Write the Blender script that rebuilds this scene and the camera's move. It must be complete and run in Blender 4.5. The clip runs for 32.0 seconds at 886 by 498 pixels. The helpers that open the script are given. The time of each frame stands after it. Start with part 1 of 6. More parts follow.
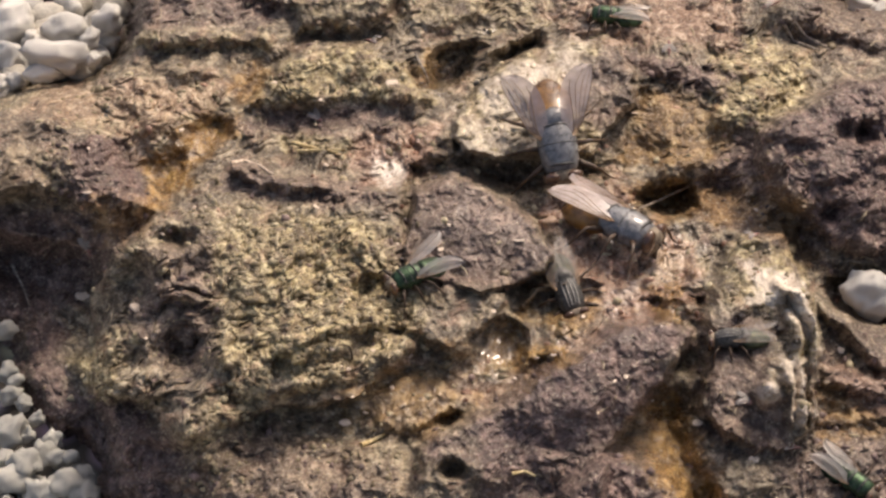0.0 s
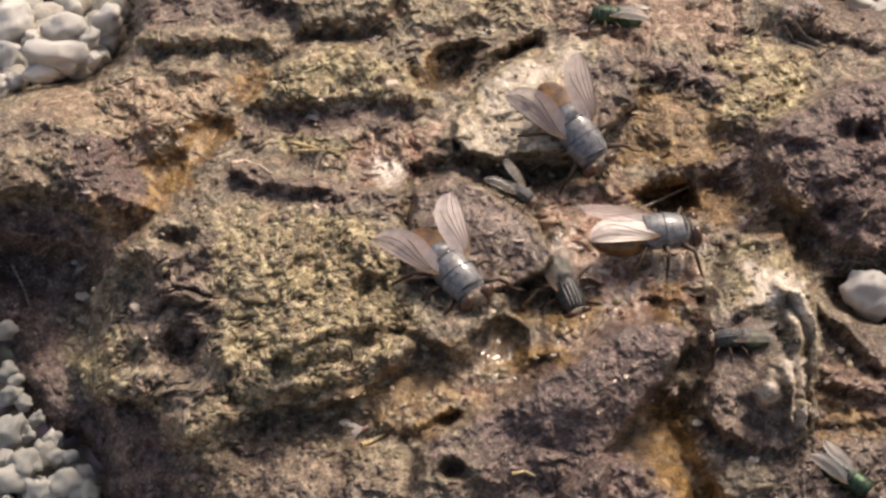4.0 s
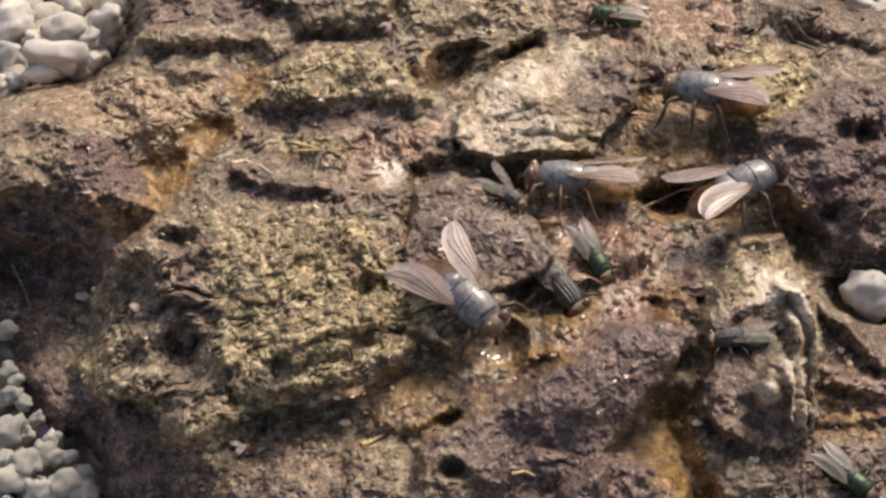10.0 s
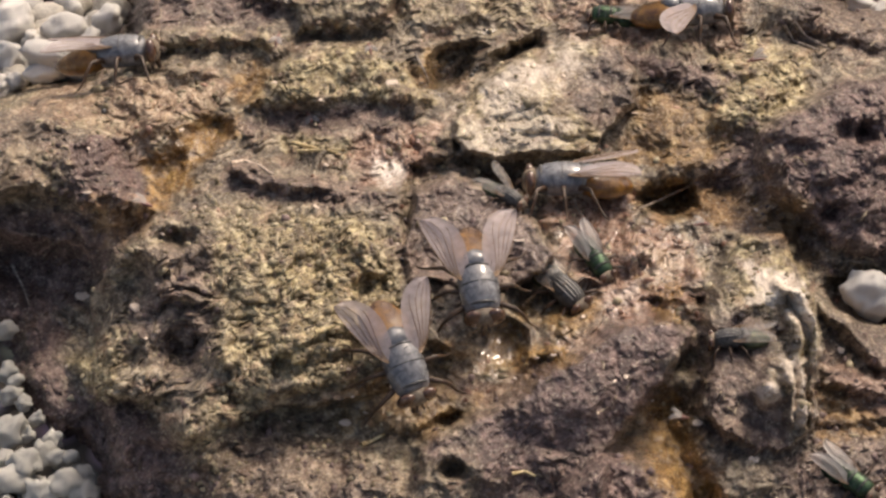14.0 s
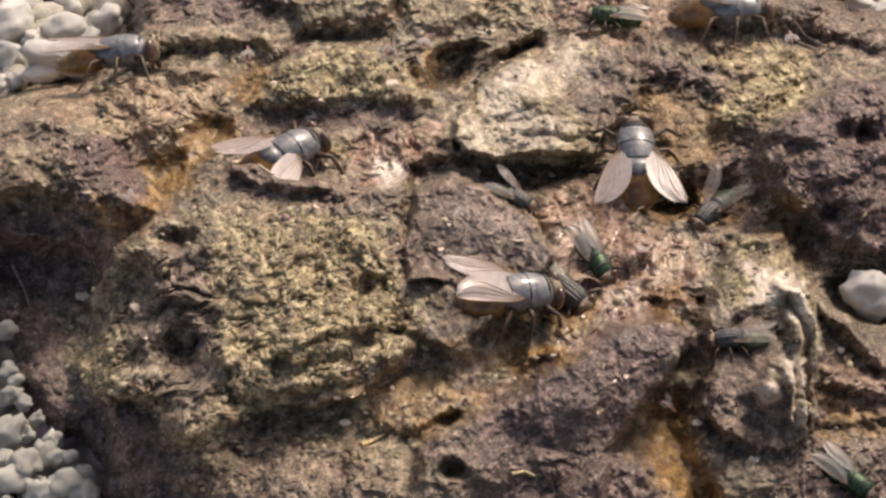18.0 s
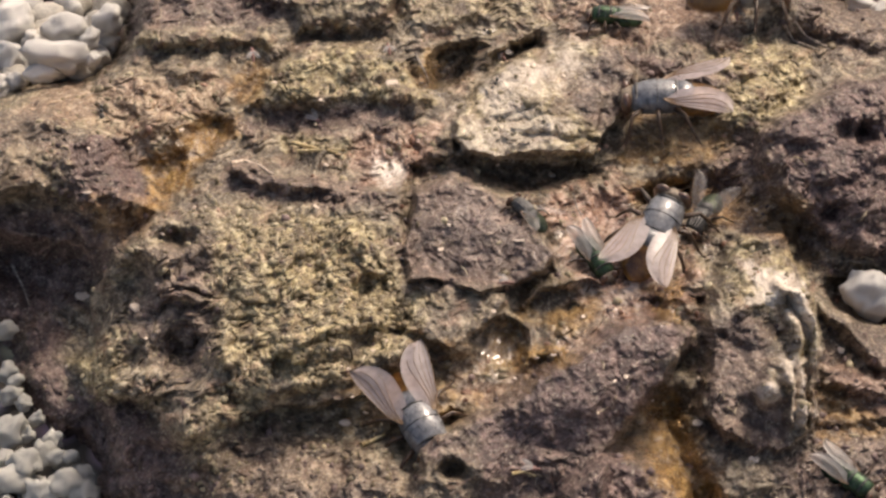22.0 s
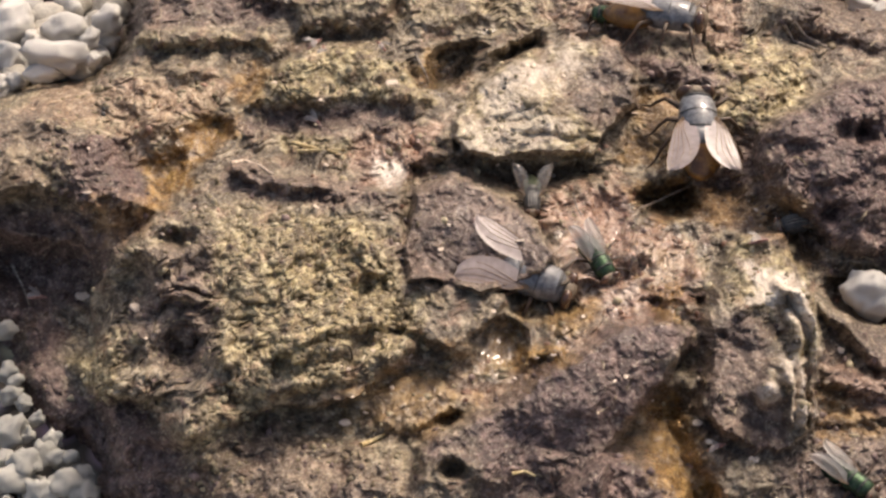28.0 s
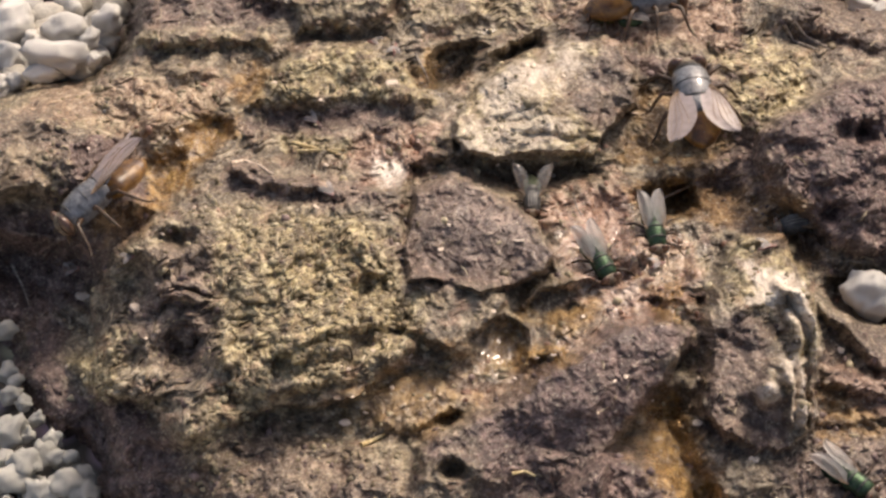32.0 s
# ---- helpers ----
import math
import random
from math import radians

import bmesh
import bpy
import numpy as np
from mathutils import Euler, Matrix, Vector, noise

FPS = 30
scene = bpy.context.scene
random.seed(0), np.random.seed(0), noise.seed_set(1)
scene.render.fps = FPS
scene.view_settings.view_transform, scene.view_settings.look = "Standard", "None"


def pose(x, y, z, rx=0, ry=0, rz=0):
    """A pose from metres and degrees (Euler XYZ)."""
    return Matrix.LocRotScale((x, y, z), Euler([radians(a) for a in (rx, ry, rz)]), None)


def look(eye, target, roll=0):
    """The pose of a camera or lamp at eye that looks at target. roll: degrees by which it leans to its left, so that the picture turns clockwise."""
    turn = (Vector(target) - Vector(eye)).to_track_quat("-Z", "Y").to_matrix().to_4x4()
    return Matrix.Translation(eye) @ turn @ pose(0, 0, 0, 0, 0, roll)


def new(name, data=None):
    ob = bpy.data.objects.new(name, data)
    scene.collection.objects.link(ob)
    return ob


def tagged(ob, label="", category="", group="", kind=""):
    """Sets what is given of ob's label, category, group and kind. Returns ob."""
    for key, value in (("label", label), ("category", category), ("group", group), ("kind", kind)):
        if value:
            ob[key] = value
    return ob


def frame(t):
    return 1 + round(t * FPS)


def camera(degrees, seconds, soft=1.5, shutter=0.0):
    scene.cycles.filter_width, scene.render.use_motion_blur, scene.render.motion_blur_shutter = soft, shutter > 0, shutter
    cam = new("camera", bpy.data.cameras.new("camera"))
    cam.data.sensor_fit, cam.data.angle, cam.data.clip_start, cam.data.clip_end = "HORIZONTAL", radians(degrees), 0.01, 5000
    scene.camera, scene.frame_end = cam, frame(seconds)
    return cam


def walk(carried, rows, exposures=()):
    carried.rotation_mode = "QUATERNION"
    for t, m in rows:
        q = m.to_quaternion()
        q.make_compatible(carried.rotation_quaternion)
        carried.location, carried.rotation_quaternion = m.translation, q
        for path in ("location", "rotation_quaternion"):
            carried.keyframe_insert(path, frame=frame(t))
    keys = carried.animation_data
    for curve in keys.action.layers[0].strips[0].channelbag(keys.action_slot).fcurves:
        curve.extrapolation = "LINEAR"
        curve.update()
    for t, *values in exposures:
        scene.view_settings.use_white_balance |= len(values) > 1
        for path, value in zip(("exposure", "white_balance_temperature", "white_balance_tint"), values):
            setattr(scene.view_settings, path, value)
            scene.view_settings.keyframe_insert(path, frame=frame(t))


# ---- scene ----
# Camera: a long lens on a stand, looking down at the mound.
MM = 0.001
TILT = radians(40)            # how steeply the camera looks down
REACH = 0.672
AIM = Vector((0, 0, 0.010))
EYE = AIM + REACH * Vector((0, -math.cos(TILT), math.sin(TILT)))
cam = camera(10, 32.0, soft=2.6, shutter=0.5)
walk(cam, [(0, look(EYE, AIM)), (32, look(EYE, AIM))], exposures=[(0, -0.10, 6900, 15), (8, -0.18, 6900, 15), (20, -0.13, 6900, 15), (25, -0.08, 6900, 15), (29, -0.02, 6900, 15), (32, -0.04, 6900, 15)])

# Daylight: high sun from beyond the mound, open sky.
SUN_UP, SUN_FROM = 50, 34      # degrees: elevation, and turn from straight behind the mound
world = bpy.data.worlds.new("sky")
scene.world = world
world.use_nodes = True
wn = world.node_tree.nodes
sky = wn.new("ShaderNodeTexSky")
sky.sky_type, sky.sun_disc = "NISHITA", False
sky.dust_density, sky.ozone_density = 6.5, 0.6
sky.sun_elevation, sky.sun_rotation = radians(SUN_UP), radians(SUN_FROM)
wn["Background"].inputs["Strength"].default_value = 0.168
world.node_tree.links.new(sky.outputs[0], wn["Background"].inputs[0])
sun = new("sun", bpy.data.lights.new("sun", "SUN"))
sun.data.energy, sun.data.angle, sun.data.color = 2.7, radians(10), (1.0, 0.92, 0.79)
up, turn = radians(SUN_UP), radians(SUN_FROM)
sun_way = Vector((math.sin(turn) * math.cos(up), math.cos(turn) * math.cos(up), math.sin(up)))
sun.matrix_world = look(sun_way * 3, (0, 0, 0))


# ---- materials ----
class Nodes:
    """A material's node tree, written from the output backwards."""

    def __init__(self, name):
        self.mat = bpy.data.materials.new(name)
        self.mat.use_nodes = True
        self.tree = self.mat.node_tree
        self.bsdf = self.tree.nodes["Principled BSDF"]
        self.out = self.tree.nodes["Material Output"]
        self.coords = self.tree.nodes.new("ShaderNodeTexCoord").outputs["Object"]

    def along_view(self):
        """Fit the grain to the camera: half as fine along its view direction, against streaks on steep faces."""
        n = self.tree.nodes.new("ShaderNodeMapping")
        n.vector_type = "TEXTURE"
        n.inputs["Rotation"].default_value = (radians(50), 0, 0)
        n.inputs["Scale"].default_value = (1, 1, 2.2)
        self.put(n.inputs["Vector"], self.coords)
        self.coords = n.outputs[0]

    def put(self, socket, value):
        if hasattr(value, "links"):
            self.tree.links.new(value, socket)
        elif isinstance(value, tuple) and len(value) == 3 and socket.type == "RGBA":
            socket.default_value = (*value, 1)
        else:
            socket.default_value = value

    def noise(self, size, detail=4, rough=0.6, warp=0.0, where=None):
        n = self.tree.nodes.new("ShaderNodeTexNoise")
        n.inputs["Scale"].default_value = 1 / (size * MM)
        n.inputs["Detail"].default_value, n.inputs["Roughness"].default_value = detail, rough
        n.inputs["Distortion"].default_value = warp
        self.put(n.inputs["Vector"], where or self.coords)
        return n.outputs["Fac"]

    def cells(self, size, feature="F1", output="Distance"):
        n = self.tree.nodes.new("ShaderNodeTexVoronoi")
        n.feature = feature
        n.inputs["Scale"].default_value = 1 / (size * MM)
        self.put(n.inputs["Vector"], self.coords)
        return n.outputs[output]

    def ramp(self, fac, *stops):
        n = self.tree.nodes.new("ShaderNodeValToRGB")
        while len(n.color_ramp.elements) < len(stops):
            n.color_ramp.elements.new(0.5)
        for e, (p, c) in zip(n.color_ramp.elements, stops):
            e.position = p
            e.color = (*c, 1) if isinstance(c, tuple) else (c, c, c, 1)
        self.put(n.inputs["Fac"], fac)
        return n.outputs["Color"]

    def mix(self, fac, a, b, blend="MIX"):
        n = self.tree.nodes.new("ShaderNodeMix")
        n.data_type, n.blend_type = "RGBA", blend
        self.put(n.inputs["Factor"], fac)
        self.put(n.inputs["A"], a), self.put(n.inputs["B"], b)
        return n.outputs["Result"]

    def math(self, kind, a, b=0.0):
        n = self.tree.nodes.new("ShaderNodeMath")
        n.operation = kind
        self.put(n.inputs[0], a), self.put(n.inputs[1], b)
        return n.outputs[0]

    def layer(self, name):
        n = self.tree.nodes.new("ShaderNodeAttribute")
        n.attribute_name = name
        return n.outputs["Fac"]

    def random(self):
        return self.tree.nodes.new("ShaderNodeObjectInfo").outputs["Random"]

    def island(self):
        return self.tree.nodes.new("ShaderNodeNewGeometry").outputs["Random Per Island"]

    def bump(self, height, strength, depth):
        n = self.tree.nodes.new("ShaderNodeBump")
        n.inputs["Strength"].default_value, n.inputs["Distance"].default_value = strength, depth * MM
        self.put(n.inputs["Height"], height)
        self.put(self.bsdf.inputs["Normal"], n.outputs["Normal"])

    def finish(self, **values):
        for key, value in values.items():
            self.put(self.bsdf.inputs[key.replace("_", " ")], value)
        return self.mat


def crust_material():
    n = Nodes("mound_crust")
    n.along_view()
    fine, mid, wide = n.noise(0.45, 4, 0.65, 0.4), n.noise(1.5, 6, 0.68, 0.5), n.noise(7, 4, 0.6)
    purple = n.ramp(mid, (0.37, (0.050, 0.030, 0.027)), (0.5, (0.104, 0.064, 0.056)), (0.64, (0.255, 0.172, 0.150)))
    tan = n.ramp(mid, (0.37, (0.105, 0.074, 0.033)), (0.50, (0.262, 0.204, 0.098)), (0.64, (0.690, 0.595, 0.345)))
    grey = n.ramp(mid, (0.37, (0.060, 0.045, 0.031)), (0.5, (0.138, 0.108, 0.073)), (0.64, (0.420, 0.352, 0.250)))
    pink = n.ramp(mid, (0.37, (0.165, 0.075, 0.045)), (0.5, (0.375, 0.215, 0.142)), (0.64, (0.720, 0.520, 0.405)))
    amber = n.ramp(mid, (0.37, (0.090, 0.042, 0.010)), (0.5, (0.225, 0.118, 0.025)), (0.64, (0.430, 0.260, 0.074)))
    colour = n.mix(n.layer("tan"), grey, tan)
    colour = n.mix(n.layer("pink"), colour, pink)
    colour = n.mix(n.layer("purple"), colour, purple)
    colour = n.mix(n.layer("amber"), colour, amber)
    colour = n.mix(n.layer("pale"), colour, n.ramp(mid, (0.36, (0.480, 0.385, 0.290)), (0.60, (0.850, 0.770, 0.670))))
    colour = n.mix(n.ramp(wide, (0.35, 0.0), (0.7, 0.35)), colour, n.mix(0.5, colour, (0.26, 0.21, 0.17)))
    colour = n.mix(n.ramp(fine, (0.30, 0.45), (0.42, 0.0)), colour, (0.065, 0.046, 0.036))
    # Pale specks stand for small highlights, mixed into the colour.
    colour = n.mix(n.ramp(fine, (0.57, 0.0), (0.70, 0.55)), colour, (0.70, 0.61, 0.46))
    wet = n.layer("wet")
    rough = n.math("SUBTRACT", n.ramp(fine, (0.35, 0.80), (0.62, 0.34)), n.math("MULTIPLY", wet, 0.55))
    n.bump(n.math("ADD", n.math("MULTIPLY", fine, 0.8), mid), 0.8, 0.4)
    return n.finish(Base_Color=colour, Roughness=rough, Specular_IOR_Level=0.55,
                    Coat_Weight=n.math("MULTIPLY", wet, 0.8), Coat_Roughness=0.12)


def pebble_material(name, pale, single):
    n = Nodes(name)
    pick = n.random() if single else n.island()
    blotch, grain = n.noise(2.2, 4), n.noise(0.35, 4, 0.7)
    colour = n.mix(pick, pale, tuple(c * 0.74 for c in pale))
    colour = n.mix(n.ramp(blotch, (0.48, 0.0), (0.66, 0.7)), colour, (0.24, 0.21, 0.165))
    colour = n.mix(n.ramp(grain, (0.33, 0.5), (0.5, 0.0)), colour, (0.16, 0.14, 0.12))
    n.bump(n.math("ADD", grain, blotch), 0.5, 0.3)
    return n.finish(Base_Color=colour, Roughness=0.7)


def ground_material():
    n = Nodes("gravel_ground")
    cell, tint = n.cells(6), n.cells(6, output="Color")
    wide = n.noise(160, 5)
    colour = n.mix(n.ramp(cell, (0.2, 0.0), (0.6, 1.0)), n.mix(0.25, (0.55, 0.52, 0.46), tint), (0.07, 0.06, 0.05))
    colour = n.mix(n.ramp(wide, (0.4, 0.0), (0.7, 0.5)), colour, (0.24, 0.20, 0.15))
    n.bump(n.math("SUBTRACT", 1.0, cell), 0.9, 3)
    return n.finish(Base_Color=colour, Roughness=0.85)


def body_material(name, dark, light, size=0.5, metal=0.0, rough=0.45, furry=0.5, coat=0.0):
    n = Nodes(name)
    mid, fine = n.noise(size, 4, 0.6, 0.4), n.noise(0.09, 3, 0.7)
    colour = n.mix(n.ramp(mid, (0.35, 0.0), (0.65, 1.0)), dark, light)
    colour = n.mix(n.ramp(fine, (0.3, 0.35), (0.6, 0.0)), colour, tuple(c * 0.4 for c in dark))
    n.bump(fine, furry, 0.06)
    return n.finish(Base_Color=colour, Roughness=rough, Metallic=metal, Coat_Weight=coat, Coat_Roughness=0.15)


def wing_material(name, tint, clear):
    n = Nodes(name)
    vein = n.noise(0.8, 3, 0.6)
    film = n.ramp(vein, (0.3, tint), (0.7, tuple(min(1, c * 1.35) for c in tint)))
    clear_node = n.tree.nodes.new("ShaderNodeBsdfTransparent")
    clear_node.inputs[0].default_value = (0.95, 0.93, 0.91, 1)
    blend = n.tree.nodes.new("ShaderNodeMixShader")
    blend.inputs[0].default_value = 1 - clear
    n.finish(Base_Color=film, Roughness=0.32, Specular_IOR_Level=0.8)
    n.tree.links.new(clear_node.outputs[0], blend.inputs[1])
    n.tree.links.new(n.bsdf.outputs[0], blend.inputs[2])
    n.tree.links.new(blend.outputs[0], n.out.inputs[0])
    n.bump(vein, 0.4, 0.1)
    return n.mat


CRUST = crust_material()
PEBBLE = pebble_material("white_pebble", (0.90, 0.87, 0.81), True)
DUSTY = pebble_material("dusty_pebble", (0.62, 0.61, 0.55), True)
PEBBLE_MIX = pebble_material("white_gravel", (0.62, 0.58, 0.50), False)
GROUND = ground_material()


# ---- shape of the mound ----
def lattice(ix, iy, seed):
    v = (ix * 374761393 + iy * 668265263 + seed * 974634541) & 0xFFFFFFFF
    v = ((v ^ (v >> 13)) * 1274126177) & 0xFFFFFFFF
    return ((v ^ (v >> 16)) & 0xFFFF) / 65535.0 * 2 * np.pi


def ripple(x, y, seed):
    """Gradient noise, about -0.7 to 0.7."""
    ix, iy = np.floor(x).astype(np.int64), np.floor(y).astype(np.int64)
    fx, fy = x - ix, y - iy
    sx, sy = fx * fx * fx * (fx * (fx * 6 - 15) + 10), fy * fy * fy * (fy * (fy * 6 - 15) + 10)
    c = []
    for dx, dy in ((0, 0), (1, 0), (0, 1), (1, 1)):
        g = lattice(ix + dx, iy + dy, seed)
        c.append(np.cos(g) * (fx - dx) + np.sin(g) * (fy - dy))
    return (c[0] + sx * (c[1] - c[0])) * (1 - sy) + (c[2] + sx * (c[3] - c[2])) * sy


def layers(x, y, size, octaves, seed, gain=0.5):
    total, amp = 0.0, 1.0
    for k in range(octaves):
        total = total + amp * ripple(x / size + 17.3 * k, y / size - 9.1 * k, seed + k)
        size, amp = size / 2.03, amp * gain
    return total


def ease(x, lo, hi):
    k = np.clip((x - lo) / (hi - lo), 0, 1)
    return k * k * (3 - 2 * k)


# Face coordinates in mm, laid out to fit the camera's view: a to the side, b up; heights slide points straight towards
# the camera.
VIEW_LEAN = Vector((0, -1 / math.tan(TILT), 1))
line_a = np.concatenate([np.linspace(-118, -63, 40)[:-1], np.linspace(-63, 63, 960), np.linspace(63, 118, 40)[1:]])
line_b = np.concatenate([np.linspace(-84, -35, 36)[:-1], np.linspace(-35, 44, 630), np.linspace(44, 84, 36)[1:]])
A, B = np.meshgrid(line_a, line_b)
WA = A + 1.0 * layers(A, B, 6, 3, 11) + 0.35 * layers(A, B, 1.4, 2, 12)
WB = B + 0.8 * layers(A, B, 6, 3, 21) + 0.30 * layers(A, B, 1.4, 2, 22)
H = np.zeros_like(A)
LAYER = {name: np.zeros_like(A) for name in ("tan", "pink", "purple", "amber", "pale", "wet")}
CHUNK = np.zeros(A.shape, int)
WEAR = 1.0 + 0.9 * np.clip(layers(A, B, 5.0, 3, 33), -0.6, 0.9)      # how blunt the edges are


def window(pts, margin):
    """The part of the grid near some points."""
    i0, i1 = np.searchsorted(line_a, (pts[:, 0].min() - margin, pts[:, 0].max() + margin))
    j0, j1 = np.searchsorted(line_b, (pts[:, 1].min() - margin, pts[:, 1].max() + margin))
    return slice(j0, j1), slice(i0, i1)


def line_gap(pts, closed, margin):
    near, within = np.full(A.shape, margin ** 2), np.zeros(A.shape, bool)
    box = window(pts, margin)
    x, y, best, side = WA[box], WB[box], near[box], within[box]
    ends = np.roll(pts, -1, 0) if closed else pts[1:]
    for (x0, y0), (x1, y1) in zip(pts, ends):
        dx, dy = x1 - x0, y1 - y0
        k = np.clip(((x - x0) * dx + (y - y0) * dy) / (dx * dx + dy * dy), 0, 1)
        np.minimum(best, (x - x0 - k * dx) ** 2 + (y - y0 - k * dy) ** 2, out=best)
        if closed and y0 != y1:
            side ^= ((y0 > y) != (y1 > y)) & (x < dx * (y - y0) / dy + x0)
    return np.sqrt(near), within


def inside(points, margin=8.0):
    """Distance in mm to an outline, positive inside."""
    near, within = line_gap(np.array(points, float), True, margin)
    return np.where(within, 1, -1) * near


def oval(ca, cb, ra, rb, lean=0):
    c, s = math.cos(radians(lean)), math.sin(radians(lean))
    x, y = (WA - ca) * c + (WB - cb) * s, -(WA - ca) * s + (WB - cb) * c
    return (1 - np.sqrt((x / ra) ** 2 + (y / rb) ** 2)) * min(ra, rb)


def strip(points):
    """Distance in mm from a line through points, no more than 8."""
    return line_gap(np.array(points, float), False, 8.0)[0]


def raise_by(reach, rise, edge=1.0, bulge=0.0, over=10.0, chunk=0, ramp=0.0):
    """Lift the crust within reach; ramp: how much more its upper edge rises than its lower edge."""
    global H
    blunt = edge * (np.minimum(WEAR, 0.9) if chunk else 1.5 * WEAR)
    H = H + rise * ease(reach, -0.5 * blunt, blunt)
    if bulge:
        k = np.clip(reach / over, 0, 1)
        H = H + bulge * (1 - (1 - k) ** 2)
    if ramp:
        lo, hi = B[reach > 0].min(), B[reach > 0].max()
        H = H + ramp * ease(reach, -0.3, 1.2) * np.clip((B - lo) / (hi - lo), 0, 1)
    if chunk:
        CHUNK[reach > 0.1] = chunk


def sink(reach, depth, edge=1.0):
    global H
    blunt = 1.9 * edge * WEAR
    H = H - depth * ease(reach, -0.3 * blunt, blunt)


SPECK = {name: layers(A + 0.6 * B, 1.4 * B - 0.5 * A, 4.5, 5, 40 + sum(map(ord, name)) % 31, 0.62) * 3.4 for name in LAYER}


def tint(name, reach, amount=1.0, feather=1.5, broken=0.8):
    LAYER[name] = np.maximum(LAYER[name], amount * ease(reach + SPECK[name] * broken, -feather, feather))


# Body of the mound, thick at its middle, with a ragged foot in the gravel.
foot = inside([(-44.5, 60.0), (-46.0, 43.3), (-46.0, 38.6), (-47.2, 35.0), (-49.7, 32.8), (-55.0, 31.8), (-59.6, 30.7), (-68.0, 27.4), (-74.5, 19.2), (-72.8, 5.5), (-60.7, -3.4), (-57.0, -7.1), (-53.9, -13.9), (-49.3, -17.6), (-45.2, -21.0), (-43.9, -25.2), (-37.9, -32.0), (-18.0, -42.2), (21.4, -47.7), (66.0, -42.2), (84.2, -18.0), (91.7, 30.4), (68.4, 44.5), (56.3, 43.3), (53.8, 60.2), (9.7, 72.1), (-30.1, 64.7)], 60.0)
H = 6.5 * ease(foot, -0.3, 6) + 9.5 * ease(foot * (1 + 4 * ease(B, 6, 20) + 0.5 * ease(-B, 0, 15)), 1, 25) - 3.0 * (1 - ease(foot, -2.0, 0.2))
H = H + 2.4 * layers(A, B, 15, 3, 3) - 6.5 * ease(-B, 0, 38) * ease(foot, 3, 22) - 5.0 * ease(-A, 24, 48) * ease(10 - B, 0, 12) * ease(foot, 2, 12)

# Left boulder over a deep hollow, and the amber gully beside it.
raise_by(inside([(-71.4, 25.1), (-56.2, 27.1), (-47.9, 25.1), (-43.7, 21.7), (-41.5, 16.9), (-37.8, 12.9), (-43.7, 11.4), (-50.3, 13.8), (-56.5, 14.6), (-69.9, 12.3)]), 3.0, 1.6, 1.4, 8, ramp=3.0)
sink(inside([(-70.7, 12.7), (-56.5, 14.4), (-49.6, 13.6), (-43.0, 11.5), (-37.4, 12.4), (-38.7, 9.2), (-43.6, 5.5), (-48.5, 1.8), (-55.7, -1.1), (-69.3, 1.8)]), 2.9, 3.4)
raise_by(inside([(-57.3, 30.4), (-44.1, 32.0), (-28.4, 30.4), (-28.2, 25.9), (-35.1, 25.1), (-35.7, 22.8), (-41.0, 21.4), (-46.2, 23.1), (-56.1, 26.3)]), 0.7, 1.8)
sink(inside([(-27.8, 25.7), (-28.4, 22.8), (-32.4, 18.4), (-36.0, 15.0), (-37.8, 13.4), (-40.4, 18.4), (-39.4, 20.4), (-35.3, 22.0), (-35.1, 24.6), (-31.3, 26.1)]), 2.0, 1.3)

# The broad tan crust in the middle and its ragged lower lip.
raise_by(inside([(-37.3, 12.3), (-33.4, 16.1), (-27.9, 19.4), (-21.7, 18.4), (-11.0, 16.1), (-4.9, 16.1), (-4.0, 4.8), (8.6, 2.5), (9.0, -0.0), (3.4, -3.3), (3.0, -6.9), (0.4, -5.8), (-2.9, -4.0), (-6.1, -8.7), (-12.6, -12.2), (-21.2, -12.8), (-25.9, -14.5), (-32.6, -16.7), (-40.2, -11.1), (-45.1, -12.5), (-49.2, -7.6), (-47.0, 1.8), (-42.3, 7.7)]), 2.4, 0.9, 0.8, 10, ramp=3.0)
raise_by(inside([(-29.0, 19.1), (-26.7, 20.0), (-22.1, 18.4), (-17.1, 16.7), (-12.5, 15.0), (-18.5, 15.0), (-23.9, 15.8), (-27.0, 17.0)]), 1.6, 0.8, ramp=0.8)
sink(inside([(-28.6, 16.7), (-23.9, 15.6), (-16.3, 14.9), (-10.9, 14.6), (-13.9, 12.9), (-23.8, 13.6), (-29.1, 14.6)]), 1.3, 1.4)
sink(inside([(-22.7, -13.2), (-13.3, -12.5), (-13.3, -14.5), (-18.9, -16.5), (-23.6, -16.3), (-24.4, -14.7)]), 1.4, 1.5)
sink(inside([(-13.3, -12.7), (-6.1, -9.0), (-1.9, -5.1), (1.2, -6.9), (3.7, -7.6), (3.3, -12.5), (-2.5, -13.6), (-13.3, -14.3)]), 0.4, 1.6)
sink(oval(-9.6, 2.2, 3.45, 2.25, 10), 1.6, 1.0)
sink(oval(-33.3, -4.9, 3.15, 2.55, 0), 1.0, 1.2)
sink(oval(-15.5, 1.4, 2.25, 2.55, 30), 1.0, 1.0)
sink(oval(-5.1, -2.2, 2.55, 1.50, 20), 1.1, 0.9)
sink(oval(-34.8, 8.5, 3.30, 1.65, 20), 1.5, 1.0)
sink(oval(-35.8, -11.1, 3.30, 1.95, 50), 0.7, 1.2)
sink(oval(-34.0, -17.4, 5.25, 2.55, 30), 0.9, 1.4)
raise_by(inside([(-46.2, -8.3), (-35.3, -7.6), (-25.0, -9.0), (-25.4, -13.2), (-25.4, -16.7), (-31.5, -22.1), (-41.6, -20.1)]), 2.2, 3.0)
